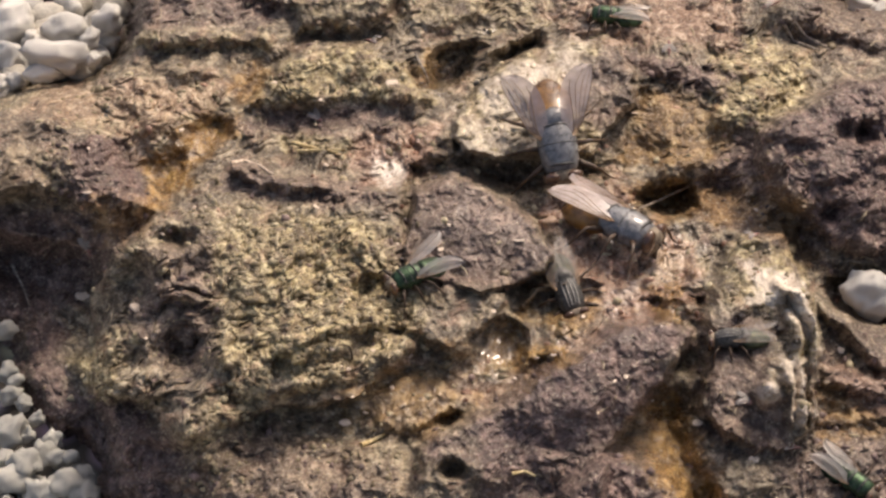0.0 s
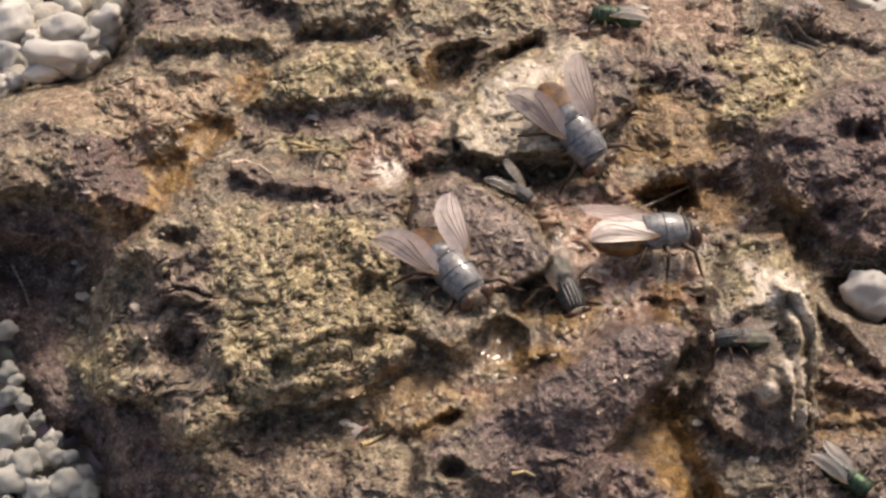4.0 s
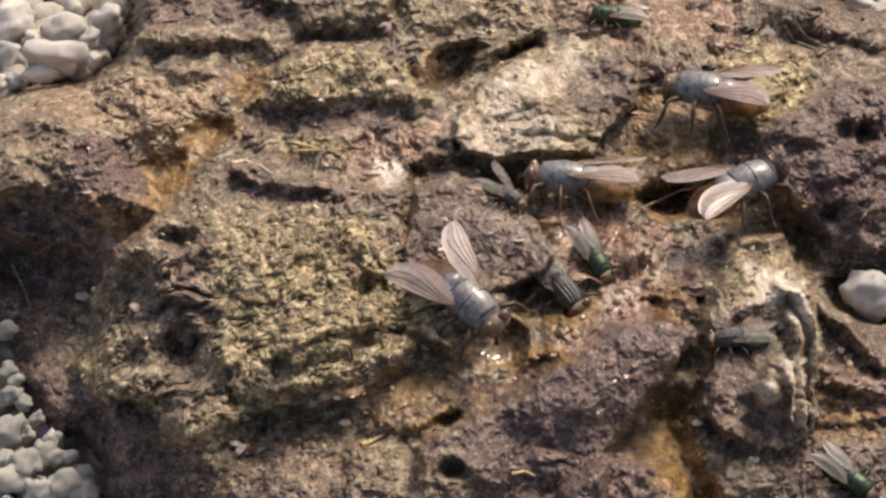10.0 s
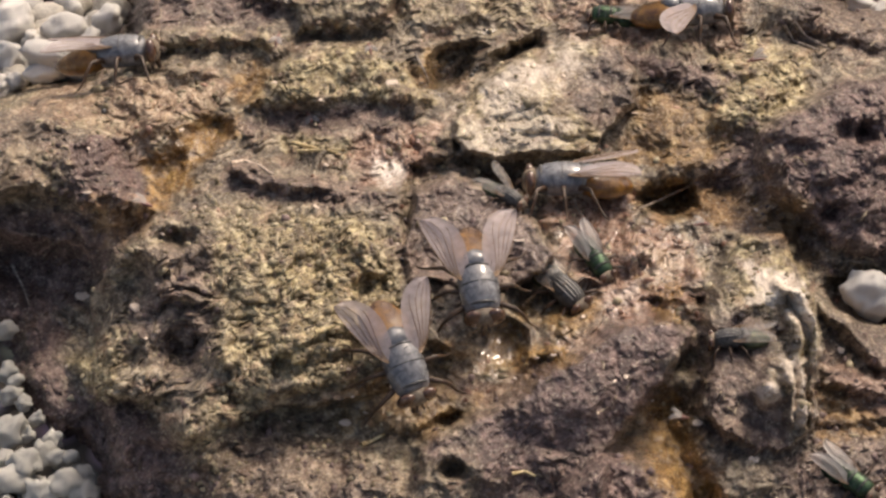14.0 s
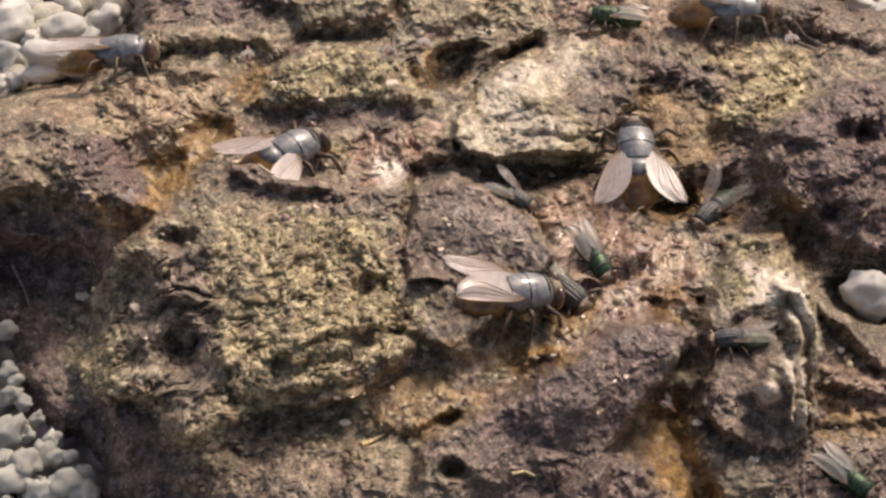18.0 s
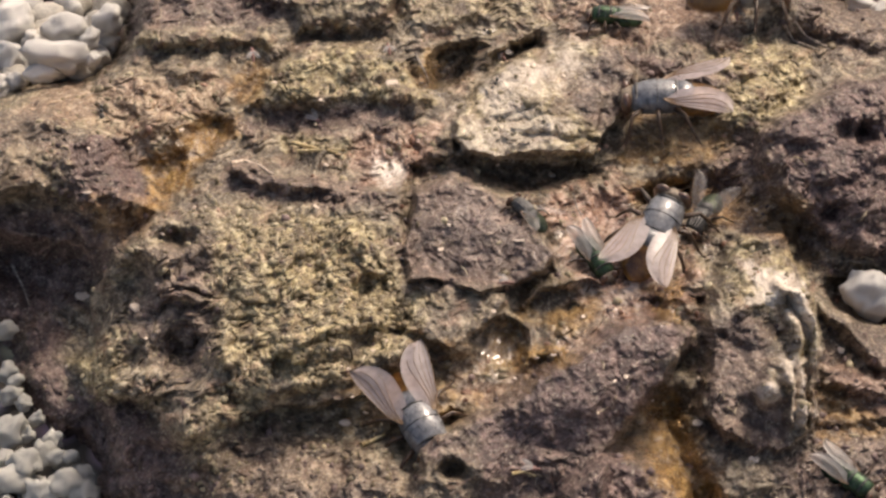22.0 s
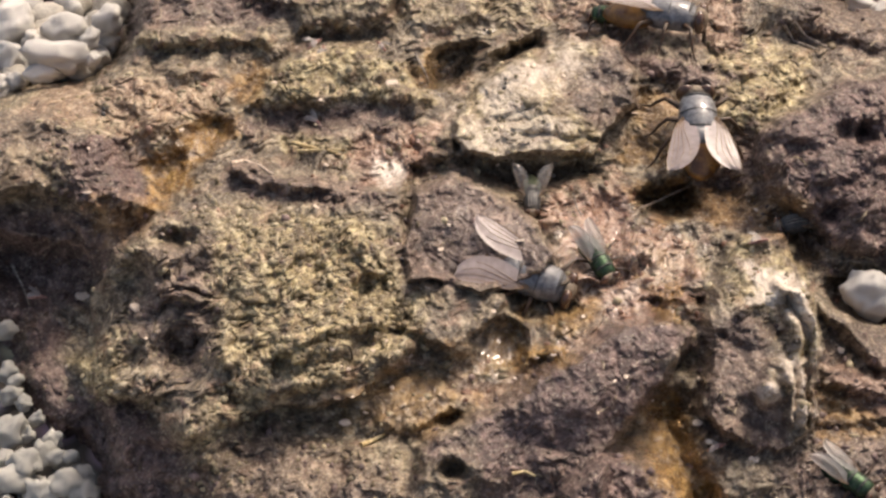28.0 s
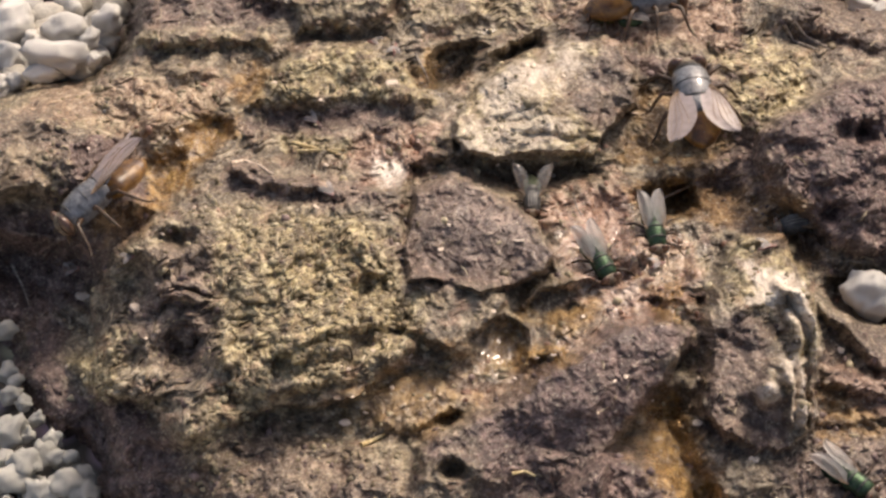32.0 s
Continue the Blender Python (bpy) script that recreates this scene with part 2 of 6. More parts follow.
sink(inside([(-50.6, -0.0), (-43.9, -1.1), (-45.8, -4.0), (-50.7, -6.9), (-54.4, -6.9), (-55.5, -2.6)]), 1.8, 1.6)

# Upper rows of ledges.
raise_by(inside([(-44.9, 37.6), (-35.9, 38.6), (-26.4, 37.6), (-23.0, 36.9), (-23.9, 35.4), (-30.2, 35.9), (-38.1, 35.4), (-44.0, 35.3)]), 2.0, 0.8)
sink(inside([(-43.2, 35.3), (-33.4, 35.6), (-28.6, 35.1), (-33.3, 33.5), (-37.9, 33.0), (-42.7, 33.8)]), 1.2, 1.2)
raise_by(inside([(-37.9, 32.4), (-33.2, 33.2), (-31.2, 31.2), (-36.2, 30.2)]), 1.4, 0.8)
raise_by(inside([(-27.3, 27.1), (-24.5, 30.4), (-21.3, 33.8), (-14.5, 35.4), (-9.8, 35.4), (-6.2, 34.1), (-3.8, 30.4), (-0.9, 27.5), (-5.0, 27.0), (-11.2, 27.5), (-17.4, 27.0), (-22.0, 26.5)]), 1.5, 0.9, 1.0, 7, ramp=1.2)
sink(inside([(-25.9, 26.3), (-17.4, 26.7), (-11.2, 27.1), (-5.0, 26.7), (-4.9, 24.6), (-14.2, 23.8), (-20.4, 24.6), (-25.8, 24.1)]), 0.5, 1.0)
raise_by(inside([(-21.0, 42.8), (-6.7, 43.3), (-6.7, 39.4), (-14.6, 38.4), (-20.1, 37.8)]), 1.8, 0.9, ramp=1.5)
sink(inside([(-20.9, 37.8), (-14.5, 38.3), (-6.6, 38.8), (-6.2, 35.8), (-13.7, 35.6), (-20.8, 35.1)]), 1.9, 0.9)
raise_by(inside([(-6.7, 43.6), (5.3, 42.8), (6.0, 39.4), (-0.3, 37.6), (-5.1, 37.8)]), 1.4, 1.0, ramp=1.5)
sink(inside([(-2.8, 33.0), (-0.7, 35.6), (5.2, 36.8), (6.3, 35.4), (3.3, 31.2), (0.1, 28.9), (-1.5, 29.7)]), 4.5, 0.9)
raise_by(oval(-2.0, 32.6, 1.95, 1.50, 20), 2.6, 1.0)
sink(inside([(6.4, 34.1), (9.1, 36.3), (13.7, 37.1), (14.0, 35.4), (10.7, 34.1), (7.9, 33.1)]), 3.0, 0.7)
sink(inside([(-28.2, 42.4), (-22.6, 42.4), (-20.9, 39.0), (-24.8, 37.8), (-28.0, 39.4)]), 2.2, 1.2)
sink(strip([(-20.8, 34.9), (-24.6, 32.0), (-27.5, 27.1)]) * -1 + 1.2, 1.2, 0.9)

# Pale tan block with the shaded gap beneath it.
raise_by(inside([(1.7, 25.9), (5.1, 30.4), (9.5, 33.5), (14.6, 35.4), (21.9, 37.3), (24.6, 35.8), (25.7, 32.0), (25.9, 26.7), (21.7, 23.3), (20.4, 20.2), (15.4, 20.6), (12.0, 20.3), (7.4, 19.7), (2.8, 20.2), (1.5, 22.4)]), 3.6, 0.8, 1.6, 8, chunk=1, ramp=2.0)
sink(strip([(9.3, 23.1), (13.6, 22.8), (20.5, 22.4)]) * -1 + 0.5, 0.9, 0.5)
sink(strip([(7.4, 24.6), (13.6, 25.4), (21.4, 25.9)]) * -1 + 0.6, 0.9, 0.8)
sink(inside([(1.2, 19.8), (7.3, 19.4), (11.2, 19.7), (20.4, 19.4), (21.8, 16.9), (16.4, 16.1), (11.1, 15.0), (9.2, 14.4), (5.0, 16.7), (2.1, 18.4)]), 3.6, 1.0)
raise_by(inside([(-4.9, 19.1), (-2.5, 21.4), (0.5, 23.8), (1.7, 21.4), (1.2, 18.4), (-1.8, 17.5)]), 1.5, 0.8)
sink(inside([(-4.7, 19.1), (-1.8, 19.7), (0.8, 19.8), (1.2, 18.0), (-3.4, 17.0)]), 2.0, 0.8)

# The wedge-shaped stone.
raise_by(inside([(-3.3, 15.3), (1.1, 17.8), (5.0, 16.1), (9.2, 13.4), (12.9, 10.6), (15.1, 7.1), (13.1, 4.9), (9.0, 2.7), (4.9, 1.8), (0.4, 3.3), (-4.8, 3.6), (-5.1, 7.7), (-4.1, 12.3)]), 4.0, 0.8, 1.2, 8, chunk=2, ramp=2.6)
sink(inside([(-4.2, 8.5), (0.5, 9.2), (3.4, 7.0), (3.8, 2.9), (-1.8, 2.9), (-4.8, 3.6)]), 0.5, 1.8)
sink(strip([(-3.7, 12.9), (-1.8, 14.6), (1.2, 15.0)]) * -1 + 0.5, 0.7, 0.6)

# Wet cups and holes in front of the stone.
sink(inside([(10.5, 1.4), (12.0, 2.9), (16.1, 3.9), (20.7, 3.9), (20.9, 1.8), (18.9, -0.0), (15.2, -1.6), (12.2, -2.2)]), 1.0, 0.9)
sink(oval(16.1, -0.0, 1.65, 1.05, 10), 2.0, 0.6)
raise_by(strip([(10.7, 0.3), (12.3, 2.7), (16.1, 3.7), (20.5, 3.6)]) * -1 + 0.5, 1.2, 0.5)
raise_by(oval(16.1, 3.3, 2.25, 1.05, -20), 1.6, 0.8)
sink(oval(7.2, -4.6, 4.05, 3.15, 5), 0.35, 0.9)
raise_by(strip([(4.0, -3.3), (6.2, -1.3), (8.9, -0.8), (10.8, -2.4), (11.3, -4.7), (10.4, -6.9)]) * -1 + 0.5, 1.3, 0.5)
raise_by(inside([(2.6, -2.9), (6.5, -0.5), (10.4, -1.1), (11.2, -2.6), (8.5, -2.0), (6.2, -2.0), (4.0, -3.4)]), 1.4, 0.6)
sink(oval(0.9, -13.8, 3.15, 1.12, 12), 3.0, 0.5)
sink(oval(1.1, -19.8, 1.80, 1.50, 0), 3.4, 0.7)
raise_by(oval(12.9, -5.7, 2.85, 0.97, 6), 1.4, 0.5)

# Dark openings and the right-hand mass.
sink(inside([(24.6, 15.0), (27.1, 16.3), (33.4, 17.0), (33.7, 13.8), (31.8, 11.4), (28.4, 11.9), (25.4, 13.0)]), 4.4, 1.0)
raise_by(inside([(29.5, 19.2), (33.9, 21.4), (35.8, 21.4), (36.5, 18.4), (34.0, 17.2), (30.2, 17.0)]), 1.4, 1.0)
sink(inside([(25.6, 33.6), (31.0, 32.0), (39.3, 27.1), (37.4, 22.4), (31.2, 22.4), (26.4, 25.5)]), 0.3, 1.8)
raise_by(inside([(27.1, 33.6), (32.7, 34.0), (39.5, 30.4), (38.2, 28.6), (32.4, 29.6), (27.4, 31.6)]), 0.5, 1.6)
raise_by(inside([(37.8, 34.4), (43.0, 36.5), (50.0, 34.9), (47.9, 27.9), (42.1, 23.5), (35.2, 24.3), (36.4, 30.4)]), 1.6, 1.2)
raise_by(inside([(41.7, 23.5), (47.9, 27.9), (54.3, 30.4), (67.0, 32.0), (64.0, 6.2), (53.6, 6.6), (47.9, 10.4), (41.9, 15.5)]), 2.6, 1.4, 1.6, 8, ramp=9.0)
sink(oval(56.1, 23.1, 2.25, 1.65, 20), 3.4, 0.8)
sink(inside([(33.4, 16.5), (38.7, 18.4), (41.2, 16.1), (48.0, 11.1), (51.2, 5.5), (48.2, 4.9), (45.9, 8.9), (38.1, 10.6), (33.6, 10.4)]), 3.0, 2.2)
sink(oval(38.6, 34.6, 2.70, 1.20, 10), 1.8, 0.8)
sink(oval(34.2, 40.7, 2.55, 0.90, 0), 1.4, 0.8)
sink(inside([(36.1, 39.1), (43.1, 37.8), (42.2, 36.1), (36.8, 37.3)]), 1.3, 0.7)
sink(inside([(47.1, 37.8), (56.5, 36.9), (61.7, 35.3), (61.4, 32.8), (54.7, 34.4), (47.7, 35.3)]), 1.5, 0.9)
raise_by(inside([(43.5, 42.4), (55.5, 43.2), (59.7, 37.8), (50.2, 37.6), (43.2, 38.6)]), 1.5, 1.2)

# Shell-like knoll with curved ribs.
knoll = inside([(33.4, -0.0), (35.7, 5.5), (38.8, 9.6), (44.7, 10.1), (46.0, 5.5), (47.5, 1.1), (48.1, -6.2), (47.0, -13.9), (43.7, -18.0), (39.1, -18.0), (34.9, -16.0), (32.2, -12.5), (33.3, -6.9)])
raise_by(knoll, 2.2, 1.4, 2.4, 9, chunk=3, ramp=3.0)
sink(inside([(36.7, -10.4), (42.6, -9.7), (43.8, -13.2), (42.0, -17.4), (37.0, -17.4), (35.4, -13.9)]), 1.0, 1.6)
sink(inside([(35.3, -1.1), (38.2, -0.3), (44.8, -0.5), (44.9, -4.0), (40.6, -6.9), (37.1, -5.5), (34.6, -4.0)]), 0.4, 1.4)
for rib in ([(42.3, 3.4), (45.5, 1.4), (47.3, -3.4), (47.5, -9.7), (46.2, -14.6)], [(43.9, -1.1), (45.4, -4.0), (45.9, -8.3), (44.6, -13.9)], [(41.4, -6.9), (43.4, -6.9), (44.1, -10.4), (43.3, -13.9)]):
    raise_by(strip(rib) * -1 + 0.7, 1.5, 0.5)
for gap in ([(43.6, 1.8), (46.2, -3.3), (46.7, -9.0), (45.3, -14.3)], [(43.2, -3.3), (44.9, -8.3), (43.9, -13.6)]):
    sink(strip(gap) * -1 + 0.45, 1.2, 0.4)
raise_by(oval(42.1, -9.1, 3.00, 2.10, 40), 1.8, 1.0)
raise_by(oval(39.4, -3.3, 2.10, 1.50, 0), 1.2, 1.0)
raise_by(oval(40.7, -10.3, 1.80, 1.35, 20), 1.6, 0.5)
raise_by(oval(43.7, -7.9, 1.20, 1.95, -15), 1.5, 0.5)
raise_by(oval(45.1, -12.7, 1.20, 0.90, 10), 1.5, 0.5)
for spot in ([(28.5, 5.5), (30.7, 4.9), (29.8, 2.9), (27.9, 1.8), (26.5, 4.0), (31.2, 1.8), (24.9, 1.8), (23.1, 2.9), (27.4, 6.6), (32.9, 4.8), (29.3, 0.7), (33.9, 3.3)]):
    raise_by(oval(*spot, 1.1, 0.8, 30), 0.7, 0.6)

# Hollow that holds a white stone, and root-like folds.
sink(inside([(49.4, 2.9), (51.9, 4.6), (58.6, 5.5), (61.7, -1.1), (57.1, -2.9), (52.8, -2.2), (50.1, -0.3)]), 4.0, 1.2)
raise_by(strip([(46.2, 2.9), (48.6, 0.3), (51.3, -1.9), (54.6, -5.5), (59.3, -9.7)]) * -1 + 1.5, 3.0, 0.9)
sink(strip([(47.1, 1.1), (49.1, -2.2), (51.8, -4.7), (55.1, -8.3)]) * -1 + 0.7, 2.0, 0.7)
raise_by(inside([(48.6, -7.9), (51.6, -6.9), (56.5, -8.7), (56.8, -11.5), (51.9, -11.0), (48.7, -10.4)]), 1.8, 0.8)
sink(inside([(49.0, -3.3), (52.3, -6.9), (56.9, -10.4), (57.3, -6.9), (52.6, -3.3)]), 0.6, 1.0)
sink(inside([(47.6, -10.4), (50.6, -9.7), (54.7, -12.2), (55.7, -16.7), (48.5, -16.7), (47.0, -13.9)]), 0.8, 1.0)
raise_by(strip([(47.3, -13.9), (51.6, -14.5), (56.0, -13.6)]) * -1 + 0.8, 1.2, 0.8)
raise_by(strip([(48.3, -11.1), (51.1, -12.0), (53.8, -13.9)]) * -1 + 0.6, 1.0, 0.7)

# Purple slabs along the front, and the amber channel between them.
raise_by(inside([(-3.5, -16.9), (-1.0, -15.2), (3.3, -13.5), (8.8, -10.4), (12.8, -7.2), (18.8, -4.0), (22.2, -1.3), (28.2, -0.4), (31.5, -2.9), (30.4, -6.9), (26.5, -11.1), (23.5, -14.3), (21.4, -17.9), (19.4, -25.0), (-4.5, -25.0), (-3.5, -18.6)]), 2.2, 1.8, 1.4, 8, chunk=4, ramp=8.0)
raise_by(inside([(14.6, -22.1), (17.6, -18.9), (22.6, -17.5), (26.9, -18.9), (30.6, -22.1), (33.4, -28.7), (13.7, -28.7)]), 2.0, 1.4, 1.0, 7, ramp=6.0)
sink(inside([(27.7, -10.4), (29.9, -9.0), (32.0, -11.1), (31.8, -14.6), (32.6, -18.0), (34.8, -22.8), (35.5, -28.7), (31.3, -28.7), (29.6, -21.4), (24.1, -16.7), (19.8, -18.0), (24.2, -14.3)]), 2.6, 1.4)
raise_by(inside([(-22.5, -17.4), (-16.1, -15.3), (-6.8, -16.0), (-3.2, -17.4), (-1.7, -21.4), (-5.9, -24.8), (-12.9, -28.7), (-22.7, -28.7)]), 1.2, 1.2)
raise_by(inside([(35.1, -18.0), (39.1, -17.4), (41.8, -20.1), (38.6, -24.8), (34.4, -23.4)]), 1.2, 1.0)

# Broad facets: the lit face of the tan crust, the dim flank beside it, and what hangs over the amber slope.
raise_by(inside([(-27.9, 7.7), (-19.9, 12.9), (-7.1, 12.3), (-5.2, 7.7), (-6.9, 1.8), (-3.6, -4.0), (-10.5, -6.8), (-16.3, -7.5), (-20.5, -10.3), (-24.9, -10.3), (-28.3, -6.8), (-26.4, -1.1), (-28.8, 3.3)]), 1.7, 2.6, 0.8, 8, ramp=-1.0)
raise_by(strip([(-27.5, -1.1), (-28.3, -6.1), (-30.6, -11.0), (-33.2, -15.2)]) * -1 + 1.6, 1.6, 1.6)
H = H - np.minimum(0.8 * np.clip(-(A + 42.5), 0, 15) * ease(8 - B, 0, 9), np.maximum(0.72 * (H - 4.5), 0))
raise_by(inside([(-48.9, -7.5), (-44.9, -4.0), (-40.5, -3.2), (-40.9, -8.2), (-42.0, -12.4), (-46.3, -13.1)]), 1.2, 1.6)
sink(oval(-32.7, -5.4, 3.21, 4.20, 0), 2.6, 1.6)
sink(oval(-40.0, 4.0, 3.21, 2.60, 10), 2.2, 1.4)
sink(oval(-36.2, -13.5, 4.20, 2.44, 10), 2.2, 1.4)
sink(oval(-27.6, 16.8, 4.58, 1.53, 8), 1.4, 1.0)
sink(oval(-35.5, 8.9, 3.05, 1.68, 10), 1.8, 1.2)
sink(oval(-16.6, 4.8, 1.91, 2.29, 0), 1.6, 1.0)
sink(oval(-9.9, 2.6, 3.44, 1.98, 10), 2.0, 1.2)
sink(oval(-6.2, -1.8, 2.29, 1.68, 20), 1.6, 1.0)
sink(oval(-9.8, -4.7, 4.20, 1.22, 14), 1.4, 1.0)
sink(oval(-34.5, -17.9, 4.58, 2.67, 10), 1.8, 1.6)
sink(oval(-45.2, -17.9, 4.58, 5.34, 0), 2.5, 2.5)
raise_by(inside([(-13.3, -11.0), (-6.8, -7.9), (-1.7, -5.7), (2.2, -8.6), (4.8, -12.4), (-1.7, -14.1), (-9.6, -15.2), (-13.2, -14.5)]), 2.6, 2.0, ramp=-1.6)
raise_by(strip([(-25.6, -10.3), (-20.5, -10.3), (-16.2, -8.4), (-10.5, -7.0), (-4.7, -5.5), (-1.0, -3.4), (1.7, -6.8)]) * -1 + 1.1, 0.9, 1.0)
sink(inside([(-24.8, -11.3), (-20.5, -11.3), (-15.1, -11.0), (-13.9, -13.8), (-18.9, -15.2), (-23.9, -14.5)]), 0.1, 1.0)
sink(oval(6.6, -4.8, 3.82, 3.36, 5), 0.2, 0.9)
raise_by(strip([(2.8, -4.0), (4.8, -1.1), (7.4, -0.2), (10.0, -2.0), (10.8, -4.7), (10.3, -7.5)]) * -1 + 0.45, 0.7, 0.5)
sink(strip([(3.2, 32.0), (7.5, 33.7), (13.0, 36.3)]) * -1 + 1.5, 1.8, 1.0)
sink(inside([(-4.9, 18.4), (0.5, 19.9), (9.2, 19.6), (13.3, 16.1), (16.3, 13.8), (11.0, 12.3), (5.0, 16.5), (1.2, 18.2), (-3.3, 16.1)]), 0.8, 1.2)
raise_by(strip([(38.0, 0.0), (40.7, 1.8), (44.1, 2.6), (46.4, -1.1), (47.5, -5.4), (46.6, -11.0), (45.1, -15.9)]) * -1 + 1.1, 1.0, 0.7)
sink(oval(34.1, 0.7, 1.37, 0.92, -20), 2.0, 0.5)
sink(oval(28.1, 0.7, 2.90, 0.92, -10), 2.0, 0.6)
sink(oval(32.3, -2.2, 1.83, 0.92, -20), 1.6, 0.6)
sink(oval(35.2, -3.2, 1.07, 0.76, 0), 1.4, 0.5)
sink(oval(31.0, -6.8, 1.53, 1.98, 30), 2.2, 0.7)
sink(oval(51.2, 12.3, 1.98, 1.37, 10), 2.0, 1.0)
sink(oval(47.1, 20.7, 2.75, 1.37, 0), 1.8, 0.9)
sink(oval(53.4, 23.1, 3.05, 1.83, 20), 2.0, 1.2)
sink(oval(43.3, 21.5, 3.05, 1.53, 10), 1.6, 1.0)
sink(inside([(26.2, 16.1), (30.8, 17.0), (34.7, 18.4), (41.5, 17.6), (47.4, 15.7), (49.3, 11.1), (44.6, 9.6), (36.5, 11.9), (29.7, 11.1), (26.8, 12.3)]), 0.3, 1.6)
raise_by(inside([(39.5, 33.5), (45.9, 34.7), (49.5, 31.9), (48.3, 27.0), (43.5, 23.9), (38.8, 23.1), (37.6, 27.8)]), 0.8, 2.0, 0.6, 5)
raise_by(inside([(32.5, 33.5), (38.5, 30.3), (39.2, 29.0), (33.1, 30.3), (25.4, 32.7), (25.5, 34.3)]), 0.8, 0.9)


raise_by(inside([(-22.8, -6.8), (-16.4, -3.2), (-9.1, -1.8), (-1.8, -2.5), (1.2, -6.1), (-4.7, -6.8), (-10.5, -7.9), (-16.2, -9.6), (-21.2, -11.0)]), 2.0, 1.2, 0.6, 4, ramp=-4.2)
raise_by(inside([(-42.1, -11.0), (-32.8, -10.3), (-24.8, -11.0), (-23.9, -15.2), (-32.4, -17.2), (-41.7, -16.6)]), 1.2, 2.0, ramp=-2.0)
raise_by(inside([(-21.7, -15.9), (-13.2, -14.8), (-4.6, -15.9), (-1.7, -19.3), (-5.9, -24.6), (-21.4, -24.6)]), 0.8, 1.6, ramp=-1.5)

raise_by(inside([(25.7, 31.1), (32.3, 30.3), (38.8, 29.0), (39.6, 23.1), (33.3, 19.9), (26.5, 22.3)]), 2.2, 3.0)
sink(inside([(25.3, 15.5), (29.3, 16.4), (33.9, 16.1), (33.4, 11.6), (29.0, 10.6), (26.0, 12.1)]), 2.6, 0.9)
raise_by(inside([(36.4, 14.9), (46.6, 14.9), (49.2, 10.0), (42.3, 7.7), (35.8, 10.0)]), 2.2, 2.6)

# Weathering: lumps with creases between them running up the face, then crumbs and grains.
rugged = 0.75 + 0.8 * np.clip(layers(A, B, 9, 2, 55), -0.5, 0.6)
for calm, reach in ((0.35, inside([(-3.3, 15.3), (1.1, 17.8), (9.2, 13.4), (15.1, 7.1), (9.0, 2.7), (-4.8, 3.6)])), (0.42, inside([(-3.5, -17.4), (4.0, -14.3), (12.8, -7.2), (22.2, -1.3), (28.2, -0.4), (31.5, -2.9), (26.5, -11.1), (19.8, -17.4), (5.4, -18.4)])),
                    (0.5, inside([(-14.1, -11.1), (-2.5, -4.7), (3.4, -7.6), (11.5, -4.0), (10.6, -8.3), (2.6, -13.2), (-12.5, -14.3)])), (0.55, inside([(1.7, 25.9), (9.5, 33.5), (21.9, 37.3), (25.7, 32.0), (21.7, 23.3), (20.4, 20.2), (2.8, 20.2)])),
                    (0.5, inside([(-70.7, 12.7), (-43.0, 11.5), (-37.4, 12.4), (-43.6, 5.5), (-55.7, -1.1), (-69.3, 1.8)])), (0.5, inside([(33.9, 14.6), (46.5, 11.5), (51.2, 5.5), (38.2, 10.8)])), (0.5, inside([(33.8, 0.3), (44.9, 10.1), (48.1, -6.2), (47.0, -13.9), (42.7, -18.0), (32.2, -12.5)])), (0.4, inside([(2.6, -4.0), (8.6, -0.4), (21.0, 4.0), (20.4, 0.3), (12.9, -3.3), (10.7, -7.6), (4.8, -8.3)])),
                    (0.4, inside([(45.8, 3.3), (51.2, 4.8), (60.7, 3.3), (59.2, -11.1), (51.1, -4.0)])), (0.5, inside([(-40.4, 18.4), (-35.1, 24.7), (-27.8, 25.7), (-28.4, 22.8), (-35.9, 13.4)])),
                    (0.6, inside([(27.7, -10.4), (32.6, -18.0), (35.5, -28.7), (23.4, -16.7)])), (0.3, inside([(-13.3, -10.7), (-6.8, -7.9), (-1.0, -5.4), (2.6, -7.5), (4.8, -12.1), (-1.7, -13.8), (-9.6, -14.6)])), (0.4, inside([(3.4, -3.2), (7.1, -1.1), (10.3, -2.9), (10.6, -6.8), (7.0, -8.6), (3.7, -7.5)]))):
    rugged = rugged * (1 - (1 - calm) * ease(reach, -0.8, 1.5))
rugged = rugged * (1 + 0.4 * ease(inside([(-36.4, 9.2), (-23.0, 13.0), (-6.3, 10.8), (-3.2, -4.0), (-14.1, -10.4), (-26.3, -12.5), (-42.3, -11.1), (-46.8, -1.1)]), -1, 3))
rugged = rugged * (1 + 0.5 * ease(inside([(17.0, 9.2), (26.1, 10.8), (35.0, 8.5), (33.7, -1.1), (21.9, -1.1)]), -1, 2))
turn_a = A + 2.2 * layers(A, B, 8, 2, 90) + 0.7 * layers(A, B, 2.4, 2, 91)
turn_b = B + 2.2 * layers(A, B, 8, 2, 92) + 0.7 * layers(A, B, 2.4, 2, 93)
slant_a, slant_b = 0.84 * turn_a + 0.54 * turn_b, -0.54 * turn_a + 0.84 * turn_b


FIBRES = [(-28.0, 8.5), (-19.9, 12.9), (-7.1, 12.3), (-5.2, 7.7), (-6.9, 1.8), (-3.6, -4.0), (-10.5, -6.8), (-20.5, -10.3), (-32.5, -15.9), (-41.8, -15.2), (-48.0, -9.6), (-47.8, -4.0), (-35.8, 1.8)]


def creased(field, soft):
    return np.sqrt(field * field + soft * soft)


